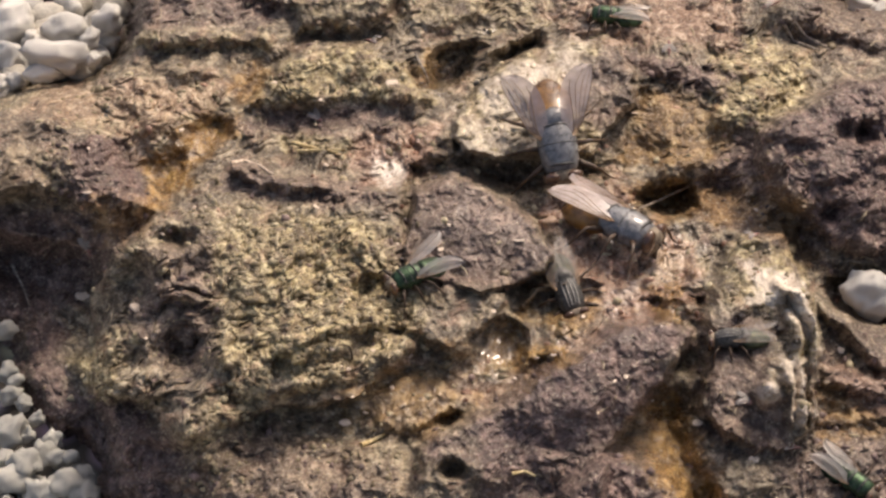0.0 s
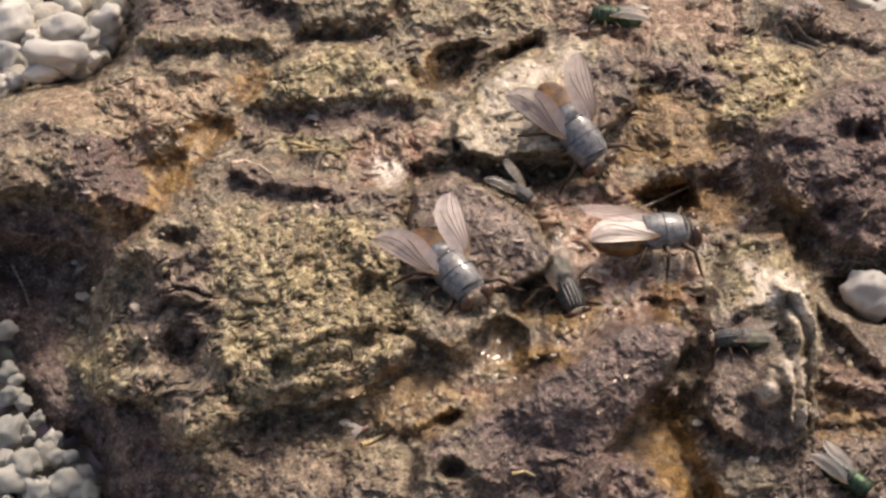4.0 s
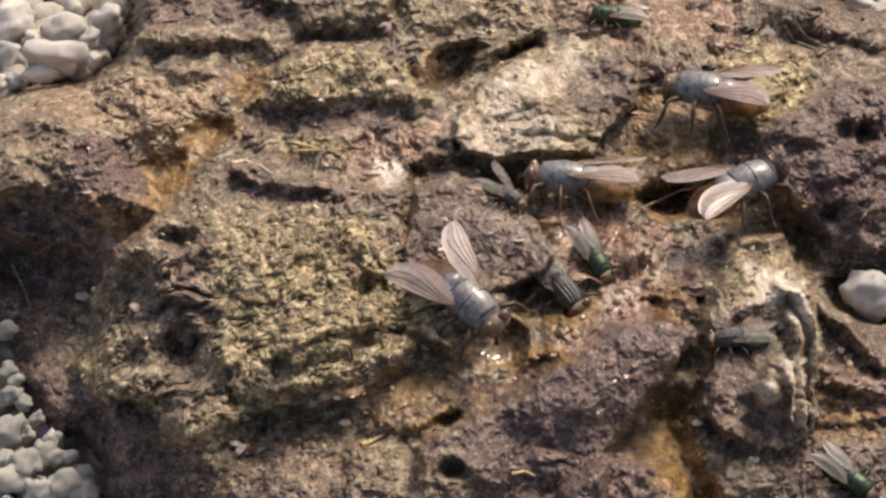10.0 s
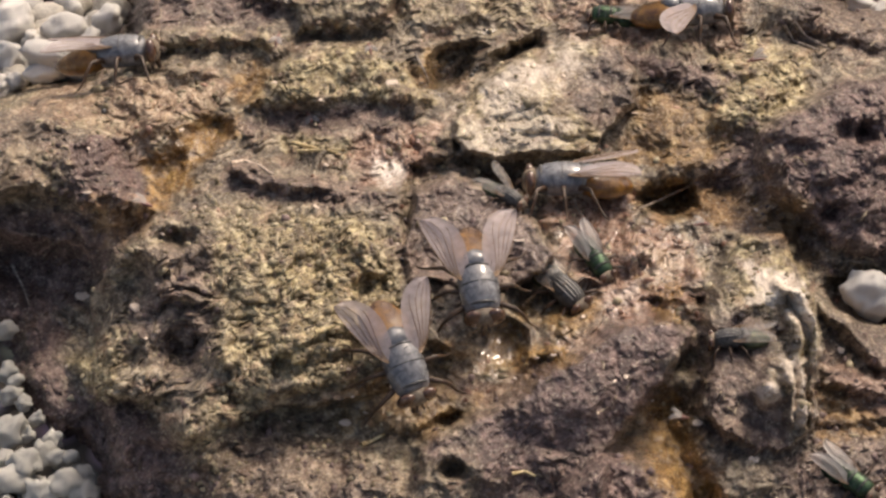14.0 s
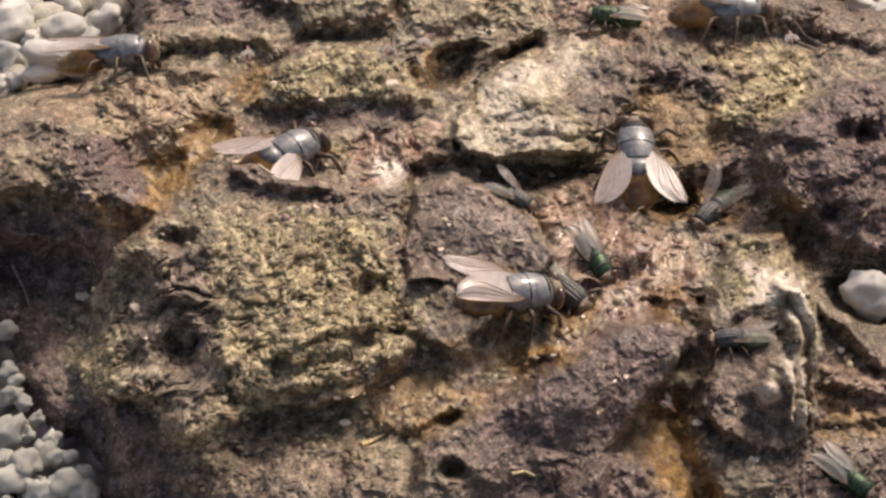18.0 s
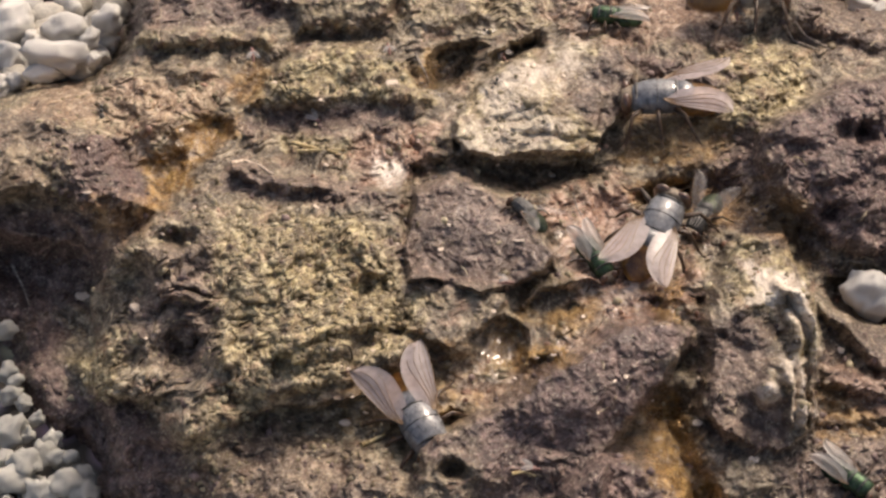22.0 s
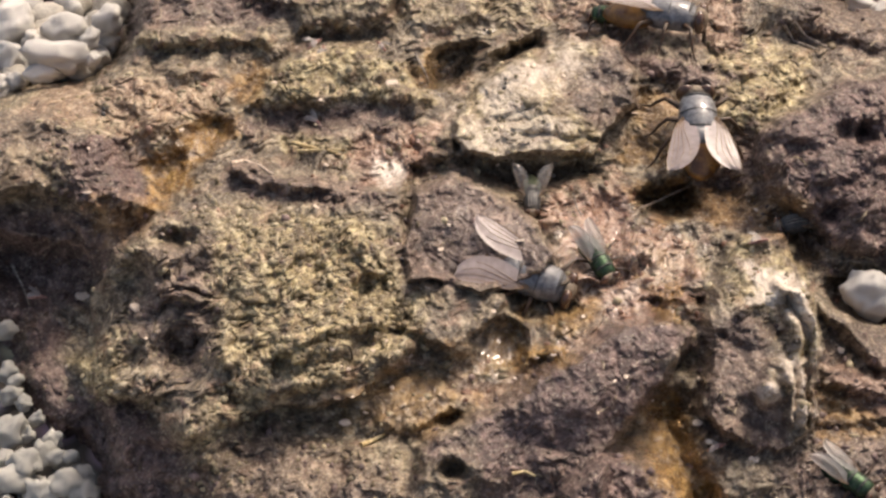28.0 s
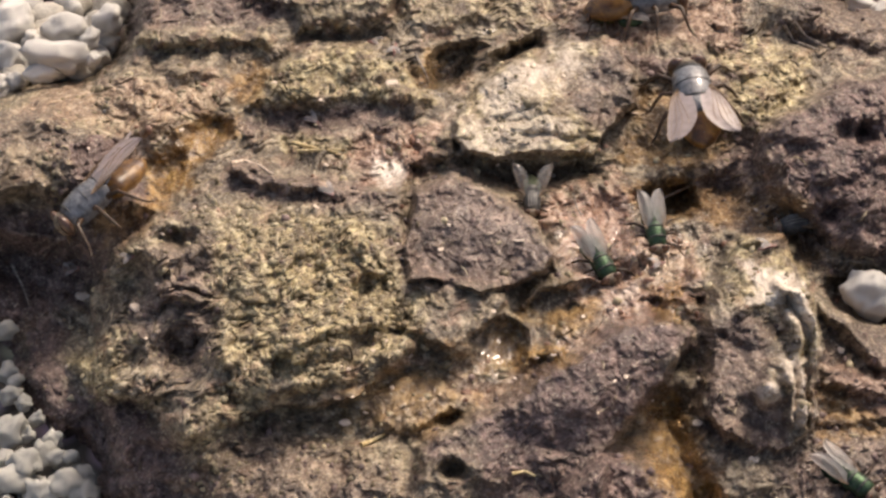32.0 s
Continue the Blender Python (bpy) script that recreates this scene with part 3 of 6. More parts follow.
def strands(size, long, seed):
    """Matted fibres: rounded ridges, long times as long as they are wide."""
    return 1 - np.clip(2.6 * np.abs(layers(slant_a / long, slant_b, size, 2, seed, 0.4)), 0, 1)


def knobs(size, seed, soft):
    """Rounded lumps with creases between them."""
    x, y = 0.93 * turn_a + 0.37 * turn_b, -0.37 * turn_a + 0.93 * turn_b
    return creased(ripple(x / (size * 1.25), y / size, seed), soft)


patchy = 1 + 0.7 * np.clip(layers(A, B, 6, 2, 57), -0.6, 0.6)
fibrous = 0.35 + 0.65 * ease(inside(FIBRES), -2, 4)
H = H + rugged * (2.5 * knobs(8.0, 58, 0.05) + 1.8 * knobs(4.1, 60, 0.04)) - 1.3
H = H + rugged * patchy * (1.25 * knobs(2.1, 64, 0.03) + 0.85 * knobs(1.15, 66, 0.03) + 0.42 * knobs(0.62, 68, 0.02))
H = H + rugged * fibrous * (0.30 * strands(2.0, 2.4, 94) + 0.22 * strands(1.0, 2.8, 97))
H = H + 0.12 * layers(WA, WB, 0.8, 2, 99) + 0.35 * layers(WA, WB, 2.4, 3, 101)
H = H - 0.55 * rugged * ease(layers(A, B, 3.4, 3, 80, 0.5), 0.40, 0.8)
flat = ease(foot, -1.5, 0.5)
H = H * flat - 3.0 * (1 - flat)

# Where each colour layer lies; some patches carry painted shade or highlights, as noted.
LAYER["tan"] = 0.5 * ease(SPECK["tan"], 0.1, 1.6)
LAYER["purple"] = 0.55 * ease(SPECK["purple"], 0.4, 2.0)
LAYER["pink"] = 0.35 * ease(SPECK["pink"], 0.4, 2.0)
tint("tan", inside([(-30.4, 9.2), (-23.8, 13.0), (-16.9, 12.3), (-6.3, 10.8), (-5.1, 3.3), (-1.8, 0.3), (-3.2, -4.0), (-6.9, -6.9), (-14.1, -9.7), (-22.8, -9.7), (-28.1, -6.9), (-29.2, 0.3)]), 0.8, 2.0, 1.1)
tint("tan", inside([(-49.6, -6.9), (-45.8, -4.0), (-40.0, -3.3), (-41.3, -10.4), (-42.8, -13.9), (-46.7, -10.4)]), 0.9, 1.5)
# More purple towards the foot of the flank, partly standing for its shade.
tint("purple", inside([(-53.9, -11.1), (-42.2, -12.5), (-32.6, -16.0), (-21.5, -23.6), (-34.0, -28.7), (-44.1, -24.8)]), 0.6, 2.0, 0.9)
tint("tan", inside([(-32.7, -15.3), (-28.0, -8.3), (-22.8, -11.1), (-26.1, -18.0), (-21.5, -23.6), (-34.3, -23.6)]), 0.55, 2.5, 1.2)
tint("tan", inside([(-26.3, 27.9), (-21.4, 34.0), (-14.5, 35.3), (-7.4, 34.4), (-3.4, 29.6), (-1.1, 27.5), (-14.3, 27.5)]), 1.0, 1.2)
tint("tan", inside([(1.7, 25.9), (9.5, 33.6), (21.8, 37.3), (20.0, 32.0), (16.8, 27.1), (21.3, 23.1), (20.4, 20.0), (2.8, 20.0)]), 1.0, 1.2, 0.6)
tint("tan", inside([(37.0, 34.4), (43.0, 36.5), (51.6, 34.9), (47.8, 27.1), (42.1, 23.5), (35.2, 24.3)]), 1.0, 1.5)
tint("tan", inside([(34.7, 3.3), (38.8, 9.6), (44.9, 10.1), (47.7, -1.1), (47.9, -6.9), (45.0, -6.9), (44.0, -1.1), (37.4, -0.0)]), 0.9, 1.2)
tint("tan", inside([(-22.6, -16.0), (-13.3, -14.6), (-1.7, -16.7), (-4.5, -23.6), (-21.5, -23.6)]), 0.3, 2.0, 1.2)
tint("purple", inside([(-32.5, -18.0), (-21.8, -16.7), (-11.7, -18.0), (-1.7, -20.1), (-3.1, -28.7), (-34.0, -28.7)]), 0.4, 2.0, 1.2)
tint("tan", inside([(-58.7, 21.6), (-48.0, 22.4), (-45.2, 16.1), (-57.3, 15.0)]), 0.7, 1.5, 1.2)
tint("tan", inside([(-45.3, 37.8), (-23.2, 37.8), (-23.9, 35.1), (-43.9, 34.9)]), 0.5, 1.2)
tint("tan", inside([(-21.1, 43.6), (14.0, 43.6), (17.1, 37.8), (7.6, 37.8), (-5.1, 39.4), (-20.9, 38.6)]), 0.45, 1.8, 1.3)
tint("tan", inside([(-34.4, 13.0), (-23.1, 14.6), (-16.9, 12.3), (-25.1, 7.7), (-33.9, 5.5), (-41.6, 7.7)]), 0.45, 2.0, 1.3)
tint("tan", inside([(-21.9, 23.1), (-12.6, 22.4), (-12.6, 20.0), (-21.0, 20.4)]), 0.9, 1.0)
tint("pink", inside([(-56.5, 30.4), (-30.0, 31.2), (-28.2, 26.3), (-36.5, 23.1), (-41.6, 18.4), (-46.6, 23.9), (-56.0, 25.5)]), 0.4, 2.0, 1.2)
tint("tan", inside([(-63.9, 27.1), (-54.9, 30.4), (-30.0, 31.2), (-28.2, 26.3), (-36.5, 23.1), (-41.7, 20.0), (-52.9, 25.5)]), 0.5, 2.0, 1.2)
tint("pink", inside([(-12.6, 23.1), (-1.1, 24.3), (-1.8, 18.4), (-6.4, 15.0), (-11.0, 16.1)]), 0.7, 1.5)
tint("pink", inside([(13.4, 15.3), (24.1, 16.1), (26.1, 10.8), (34.3, 9.2), (32.9, -1.1), (21.8, -2.6), (16.1, 4.8)]), 0.8, 2.0, 1.2)
tint("pink", inside([(14.0, 43.6), (42.8, 43.6), (39.8, 35.3), (26.4, 35.3), (17.1, 37.8)]), 0.5, 2.0, 1.3)
tint("pink", inside([(-0.3, -10.4), (8.5, -7.6), (21.9, -1.1), (29.3, -0.0), (22.5, -4.0), (12.8, -8.3), (6.9, -12.5)]), 0.4, 1.2, 1.2)
tint("purple", inside([(-3.5, -17.4), (4.0, -14.3), (12.8, -7.2), (22.2, -1.3), (28.2, -0.4), (31.5, -2.9), (26.5, -11.1), (19.8, -17.4), (12.6, -19.1), (5.4, -18.4)]), 1.0, 1.5, 0.7)
tint("purple", inside([(14.6, -22.1), (22.6, -17.5), (30.6, -22.1), (33.4, -28.7), (13.7, -28.7)]), 1.0, 1.5, 0.5)
tint("purple", inside([(42.1, 23.5), (54.3, 30.4), (71.8, 32.8), (68.3, 4.8), (53.6, 6.6), (47.9, 10.4)]), 1.0, 1.5, 0.5)
tint("purple", inside([(-4.3, 15.0), (1.1, 17.8), (9.2, 13.4), (15.1, 7.1), (9.0, 2.7), (-4.8, 3.6)]), 0.68, 0.8, 0.5)
tint("pink", inside([(-1.8, 16.1), (1.2, 17.7), (9.2, 13.4), (15.1, 7.1), (9.0, 2.7), (3.4, 4.8)]), 0.22, 1.2, 0.8)
tint("purple", inside([(24.8, 34.9), (32.7, 34.0), (40.3, 30.4), (38.2, 28.3), (27.0, 31.2)]), 0.9, 1.2)
tint("purple", inside([(17.7, 33.6), (24.9, 35.3), (25.7, 27.1), (19.1, 26.7)]), 0.6, 1.5, 1.2)
tint("purple", inside([(32.8, -2.6), (37.4, -0.4), (41.7, -1.9), (41.2, -8.3), (43.2, -11.1), (43.4, -18.0), (34.8, -18.0), (32.2, -12.5)]), 0.7, 1.2, 0.9)
# Purple-brown hollow and flank, with their shade put into the colour too.
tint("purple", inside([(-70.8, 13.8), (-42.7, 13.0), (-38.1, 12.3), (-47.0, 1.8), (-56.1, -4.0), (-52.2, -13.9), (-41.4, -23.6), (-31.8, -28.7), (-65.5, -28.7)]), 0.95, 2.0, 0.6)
tint("purple", inside([(-45.4, 43.6), (-21.1, 43.6), (-21.7, 38.6), (-35.9, 38.6), (-44.9, 37.6)]), 0.8, 1.5, 1.0)
# Darker purple strip below the ledge's lower edge.
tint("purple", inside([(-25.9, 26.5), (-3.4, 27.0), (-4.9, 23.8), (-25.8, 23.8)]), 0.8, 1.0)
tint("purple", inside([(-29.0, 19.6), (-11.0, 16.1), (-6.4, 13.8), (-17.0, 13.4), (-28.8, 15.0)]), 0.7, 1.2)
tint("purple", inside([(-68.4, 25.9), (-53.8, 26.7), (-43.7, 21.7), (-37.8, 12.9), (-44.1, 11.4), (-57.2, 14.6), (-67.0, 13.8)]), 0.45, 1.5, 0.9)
tint("tan", inside([(-68.3, 25.1), (-53.8, 26.3), (-48.8, 22.4), (-47.5, 15.7), (-57.2, 14.6), (-67.0, 13.8)]), 0.25, 1.5, 1.1)
tint("purple", inside([(-40.2, -1.1), (-39.3, 7.7), (-34.2, 10.8), (-29.0, 10.8), (-28.8, 0.3), (-29.5, -6.9), (-32.9, -11.1), (-37.6, -5.5)]), 0.55, 2.0, 1.1)
# Purple side of the boulder, made darker to stand for its own shade.
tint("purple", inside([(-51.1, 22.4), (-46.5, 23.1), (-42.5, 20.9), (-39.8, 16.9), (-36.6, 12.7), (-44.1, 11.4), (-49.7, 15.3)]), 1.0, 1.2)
tint("purple", inside([(49.2, 44.5), (68.4, 44.5), (67.1, 32.8), (46.9, 34.9)]), 0.6, 2.0, 1.2)
tint("purple", inside([(-7.1, 9.2), (3.5, 9.2), (4.2, 2.5), (-4.8, 2.9)]), 0.7, 1.2)
tint("pink", inside([(48.7, -6.9), (57.2, -7.6), (56.7, -12.5), (49.7, -11.1)]), 0.6, 1.2)
tint("purple", inside([(48.4, -1.1), (63.2, -1.1), (60.0, -28.7), (43.2, -28.7), (45.5, -18.0)]), 0.45, 2.0, 1.2)
# Shade on the left side of the pitted mass, painted as purple.
tint("purple", inside([(39.0, 23.1), (42.9, 24.3), (48.7, 10.8), (51.2, 4.8), (38.1, 10.0), (33.6, 10.8), (33.6, 16.1)]), 0.8, 1.2)
# Dark purple foot of the flank; part of the dark is painted shade.
tint("purple", inside([(-55.5, -10.4), (-45.9, -12.2), (-40.1, -11.5), (-33.3, -16.7), (-31.8, -28.7), (-53.6, -28.7)]), 1.0, 1.6, 0.8)
tint("purple", inside([(-56.4, -1.1), (-49.8, -1.1), (-50.0, -6.9), (-47.3, -12.5), (-53.7, -13.9)]), 0.9, 1.2, 0.6)
tint("purple", inside([(-28.4, -14.3), (-13.9, -16.0), (-6.0, -20.1), (-4.5, -28.7), (-34.0, -28.7)]), 0.5, 2.0, 1.0)
tint("purple", inside([(42.7, -17.4), (61.6, -15.3), (60.0, -28.7), (41.1, -28.7)]), 0.7, 2.0, 1.0)
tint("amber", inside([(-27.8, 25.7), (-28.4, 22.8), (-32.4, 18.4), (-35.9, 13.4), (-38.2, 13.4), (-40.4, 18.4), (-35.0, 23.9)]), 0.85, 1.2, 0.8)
tint("amber", inside([(-28.9, 32.0), (-24.6, 33.6), (-23.7, 30.4), (-26.7, 26.7), (-28.2, 27.1)]), 0.7, 1.2)
tint("amber", oval(7.4, -5.6, 4.20, 2.55), 0.75, 1.2)
tint("amber", oval(12.9, -5.6, 3.30, 1.20), 1.0, 0.8, 0.4)
tint("amber", inside([(10.8, -1.1), (20.5, 1.8), (19.7, -0.4), (13.7, -4.0)]), 0.7, 1.0)
tint("amber", inside([(27.7, -10.4), (29.9, -9.0), (32.6, -18.0), (35.5, -28.7), (31.3, -28.7), (23.4, -16.7), (24.9, -14.3)]), 0.85, 1.3)
tint("amber", inside([(25.1, 23.1), (32.1, 23.5), (35.7, 19.2), (28.7, 17.7), (24.2, 19.2)]), 0.7, 1.3)
tint("amber", inside([(-14.1, -11.1), (-1.8, -6.9), (3.4, -8.3), (2.6, -13.2), (-4.6, -15.3), (-12.5, -14.3)]), 0.5, 1.5, 1.0)
tint("amber", inside([(26.0, 7.7), (32.0, 7.7), (30.8, -0.4), (26.3, -0.0)]), 0.55, 1.2)
tint("amber", inside([(33.5, 14.6), (46.5, 11.5), (50.4, 4.8), (38.2, 10.8)]), 0.5, 1.5)
tint("amber", inside([(47.6, -10.4), (54.7, -11.8), (55.7, -16.7), (47.8, -16.0)]), 0.55, 1.2)
tint("amber", oval(-1.5, 32.4, 2.25, 2.10), 0.6, 0.8)
tint("amber", inside([(-45.9, 15.3), (-36.7, 13.8), (-39.4, 9.2), (-45.4, 9.2)]), 0.5, 1.2)
tint("amber", inside([(26.6, 7.7), (31.0, 7.0), (31.8, 1.8), (29.8, -1.1), (26.2, 0.0)]), 0.75, 1.0, 0.9)
tint("pink", inside([(27.4, 9.2), (33.3, 7.7), (32.9, 0.4), (25.3, -3.2), (20.2, -4.0), (22.6, 1.8)]), 0.85, 1.5, 1.0)
tint("amber", inside([(-13.3, -10.3), (-1.7, -6.8), (4.0, -11.0), (-1.0, -13.8), (-10.3, -14.5)]), 0.7, 1.4, 0.8)
tint("amber", inside([(24.8, 17.6), (35.3, 16.1), (48.1, 14.5), (47.6, 9.2), (35.0, 11.5), (27.5, 10.7)]), 0.6, 1.4, 1.0)
tint("wet", inside([(4.1, -2.5), (10.7, -1.8), (15.9, -1.1), (16.5, -6.1), (8.4, -10.3), (3.3, -9.6)]), 0.9, 1.2, 0.7)
tint("purple", inside([(4.0, -17.2), (15.4, -15.9), (22.5, -17.2), (29.4, -21.3), (30.0, -24.6), (3.9, -24.6)]), 0.9, 1.5, 0.7)
# Purple-grey shadow over the tan block's right part, put into the colour.
tint("purple", inside([(16.9, 35.1), (22.3, 33.5), (24.4, 27.0), (21.2, 23.9), (15.9, 25.4), (14.4, 30.3)]), 0.6, 1.2, 0.9)
tint("tan", inside([(-27.5, 7.7), (-19.9, 12.3), (-10.8, 11.9), (-7.8, 7.7), (-9.9, 1.8), (-6.9, -3.2), (-13.4, -5.4), (-20.6, -8.9), (-25.7, -8.2), (-25.3, -1.1)]), 1.0, 1.5, 0.5)
tint("amber", inside([(26.1, 29.4), (32.2, 28.6), (38.0, 23.1), (34.7, 18.4), (27.9, 19.2), (25.8, 23.9)]), 0.55, 1.5, 1.0)
# Extra cream over the tan block, standing for light on its face.
tint("pale", inside([(2.2, 25.4), (7.5, 30.3), (13.8, 34.7), (20.1, 37.0), (17.6, 31.9), (12.8, 27.0), (18.8, 21.9), (8.9, 20.3), (2.7, 19.3)]), 0.5, 1.5, 0.9)
# Bright highlight of a wet spot, painted as a white oval.
tint("pale", oval(-7.2, 18.0, 2.25, 1.50), 1.0, 0.6, 0.3)
tint("pale", inside([(37.6, 1.8), (41.8, 4.0), (44.7, 3.3), (46.3, -0.0), (43.4, 0.7), (38.2, 0.3)]), 0.7, 0.8, 0.6)
tint("pale", inside([(26.0, 7.7), (31.1, 6.6), (31.0, 3.3), (27.3, 4.0)]), 0.35, 1.0, 1.0)
tint("pale", oval(24.2, 1.8, 2.55, 1.20), 0.45, 0.8, 0.8)
tint("pale", inside([(2.8, 26.3), (9.1, 32.0), (17.0, 35.3), (13.7, 30.4), (6.7, 26.3)]), 0.75, 1.5, 0.8)
tint("pale", inside([(3.5, 20.8), (8.9, 23.1), (19.7, 21.4), (19.6, 20.0), (7.4, 19.7)]), 0.3, 1.0, 0.8)
tint("pale", inside([(39.2, 4.8), (43.8, 5.5), (47.0, -0.0), (47.6, -6.9), (46.1, -6.9), (44.7, -1.1), (40.5, 1.8)]), 0.8, 0.8, 0.6)
tint("pale", inside([(44.9, -3.3), (46.1, -6.9), (45.3, -12.5), (43.4, -13.6), (44.2, -7.6)]), 0.75, 0.8, 0.6)
tint("pale", oval(40.7, -10.3, 1.50, 1.12), 0.6, 0.5, 0.3)
tint("pale", oval(43.7, -7.9, 0.97, 1.65), 0.6, 0.5, 0.3)
tint("pale", oval(45.1, -12.7, 1.05, 0.75), 0.9, 0.5, 0.3)
tint("amber", inside([(26.6, 6.6), (31.8, 5.9), (31.2, 1.1), (27.8, -0.0), (27.2, 3.3)]), 0.6, 1.0, 1.0)
tint("wet", inside([(23.0, 8.5), (34.2, 8.5), (33.7, -1.1), (22.6, -1.1)]), 1.0, 1.5, 0.8)
tint("wet", inside([(13.4, 15.3), (34.4, 10.8), (32.9, -1.1), (21.8, -1.9), (16.1, 4.8)]), 0.8, 1.5, 1.2)
tint("wet", inside([(-9.5, 22.4), (-3.4, 21.6), (-4.1, 16.1), (-8.7, 16.5)]), 1.0, 1.0)
tint("wet", inside([(-27.8, 25.7), (-32.4, 18.4), (-35.9, 13.4), (-40.4, 18.4), (-35.0, 23.9)]), 0.6, 1.0)
tint("wet", inside([(-14.1, -10.4), (3.4, -6.9), (11.5, -3.3), (15.1, -5.5), (10.6, -8.3), (2.6, -13.2), (-12.5, -14.3)]), 0.25, 1.2)
tint("wet", inside([(-3.8, 32.2), (6.0, 37.8), (3.2, 31.2), (-0.3, 28.9)]), 0.8, 0.8)
tint("wet", inside([(27.7, -10.4), (32.6, -18.0), (35.5, -28.7), (23.4, -16.7)]), 0.5, 1.2)
tint("wet", inside([(2.7, 16.1), (16.2, 9.2), (15.0, 6.2), (-3.3, 4.8)]), 0.25, 1.5)


# ---- building blocks ----
def mesh_of(bm, name, material, smooth=True):
    data = bpy.data.meshes.new(name)
    bm.to_mesh(data)
    bm.free()
    if material:
        data.materials.append(material)
    if smooth:
        data.polygons.foreach_set("use_smooth", [True] * len(data.polygons))
    return data


def part(name, bm, material, parent, label=""):
    ob = new(name, mesh_of(bm, name, material))
    ob.parent = parent
    return tagged(ob, label)


def empty(name, where=None):
    ob = new(name)
    ob.empty_display_size = 0.004
    if where is not None:
        ob.matrix_world = where
    return ob


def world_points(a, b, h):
    """Metres, from face coordinates and height in mm; height moves a point along the camera's view."""
    return np.stack([a, b / math.sin(TILT) + h * VIEW_LEAN.y, h], -1) * MM


def box_blur(field, cells):
    for axis in (0, 1):
        pad = [(cells + 1, cells) if k == axis else (0, 0) for k in (0, 1)]
        total = np.cumsum(np.pad(field, pad, mode="edge"), axis=axis)
        n = total.shape[axis]
        hi, lo = np.arange(2 * cells + 1, n), np.arange(0, n - 2 * cells - 1)
        field = (np.take(total, hi, axis) - np.take(total, lo, axis)) / (2 * cells + 1)
    return field


SOFT = box_blur(box_blur(H, 14), 14)


def sample(field, a, b):
    i, j = np.interp(a, line_a, np.arange(len(line_a))), np.interp(b, line_b, np.arange(len(line_b)))
    i0, j0 = min(int(i), len(line_a) - 2), min(int(j), len(line_b) - 2)
    fi, fj = i - i0, j - j0
    return ((field[j0, i0] * (1 - fi) + field[j0, i0 + 1] * fi) * (1 - fj)
            + (field[j0 + 1, i0] * (1 - fi) + field[j0 + 1, i0 + 1] * fi) * fj)


def at_face(a, b, lift=0.0):
    """Place on the mound at face coordinates, lift mm above it along the camera's view."""
    h = float(sample(H, a, b)) + lift
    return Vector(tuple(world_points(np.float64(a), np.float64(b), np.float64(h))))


# ---- ground and mound ----
def build_ground():
    bm = bmesh.new()
    bmesh.ops.create_grid(bm, x_segments=60, y_segments=60, size=1)
    for v in bm.verts:
        r = max(abs(v.co.x), abs(v.co.y))
        grow = 0.35 if r <= 0.5 else 0.35 + (r - 0.5) ** 3 * 700
        v.co = Vector((v.co.x * grow, v.co.y * grow, 0))
        v.co.z = -0.001 + 0.0012 * noise.noise(v.co * 40)
    data = mesh_of(bm, "ground", GROUND)
    return tagged(new("ground", data), "coarse white coral gravel ground around the mound", "ground", kind="structure")


def sheet(name, faces, parent, label=""):
    """A mesh of the chosen cells of the mound's face."""
    rows, cols = np.nonzero(faces)
    w = A.shape[1]
    quads = np.stack([rows * w + cols, rows * w + cols + 1, (rows + 1) * w + cols + 1, (rows + 1) * w + cols], -1)
    used, packed = np.unique(quads, return_inverse=True)
    data = bpy.data.meshes.new(name)
    data.vertices.add(len(used))
    data.loops.add(quads.size)
    data.polygons.add(len(quads))
    data.vertices.foreach_set("co", POINTS[used].ravel().astype(np.float32))
    data.loops.foreach_set("vertex_index", packed.ravel().astype(np.int32))
    data.polygons.foreach_set("loop_start", np.arange(0, quads.size, 4, dtype=np.int32))
    data.polygons.foreach_set("use_smooth", np.ones(len(quads), bool))
    data.update(calc_edges=True)
    data.normals_split_custom_set_from_vertices(NORMALS[used].tolist())
    for key, values in LAYER.items():
        data.attributes.new(key, "FLOAT", "POINT").data.foreach_set("value", values.ravel()[used].astype(np.float32))
    data.materials.append(CRUST)
    ob = new(name, data)
    ob.parent = parent
    return tagged(ob, label)


for number, outline in ((5, [(-37.2, 11.9), (-33.2, 15.7), (-27.7, 19.0), (-21.6, 18.0), (-10.9, 16.1), (-5.2, 15.7), (-4.8, 4.8), (-6.2, 1.8), (-2.9, -3.2), (-10.5, -6.8), (-16.2, -8.4), (-21.2, -10.7), (-31.1, -15.5), (-41.8, -15.2), (-48.0, -10.3), (-47.8, -4.0), (-42.6, 4.0)]),
                        (6, [(-71.4, 25.1), (-56.2, 27.1), (-47.9, 25.1), (-43.7, 21.7), (-41.5, 16.9), (-37.8, 12.9), (-43.7, 11.4), (-50.3, 13.8), (-56.5, 14.6), (-69.9, 12.3)]),
                        (7, [(41.7, 23.5), (47.9, 27.9), (54.3, 30.4), (67.0, 32.0), (64.0, 6.2), (53.6, 6.6), (47.9, 10.4), (41.9, 15.5)]),
                        (8, [(-27.3, 27.1), (-24.5, 30.4), (-21.3, 33.8), (-14.5, 35.4), (-9.8, 35.4), (-6.2, 34.1), (-3.8, 30.4), (-0.9, 27.5), (-11.2, 27.5), (-22.0, 26.5)])):
    CHUNK[(inside(outline) > 0.1) & (CHUNK == 0)] = number


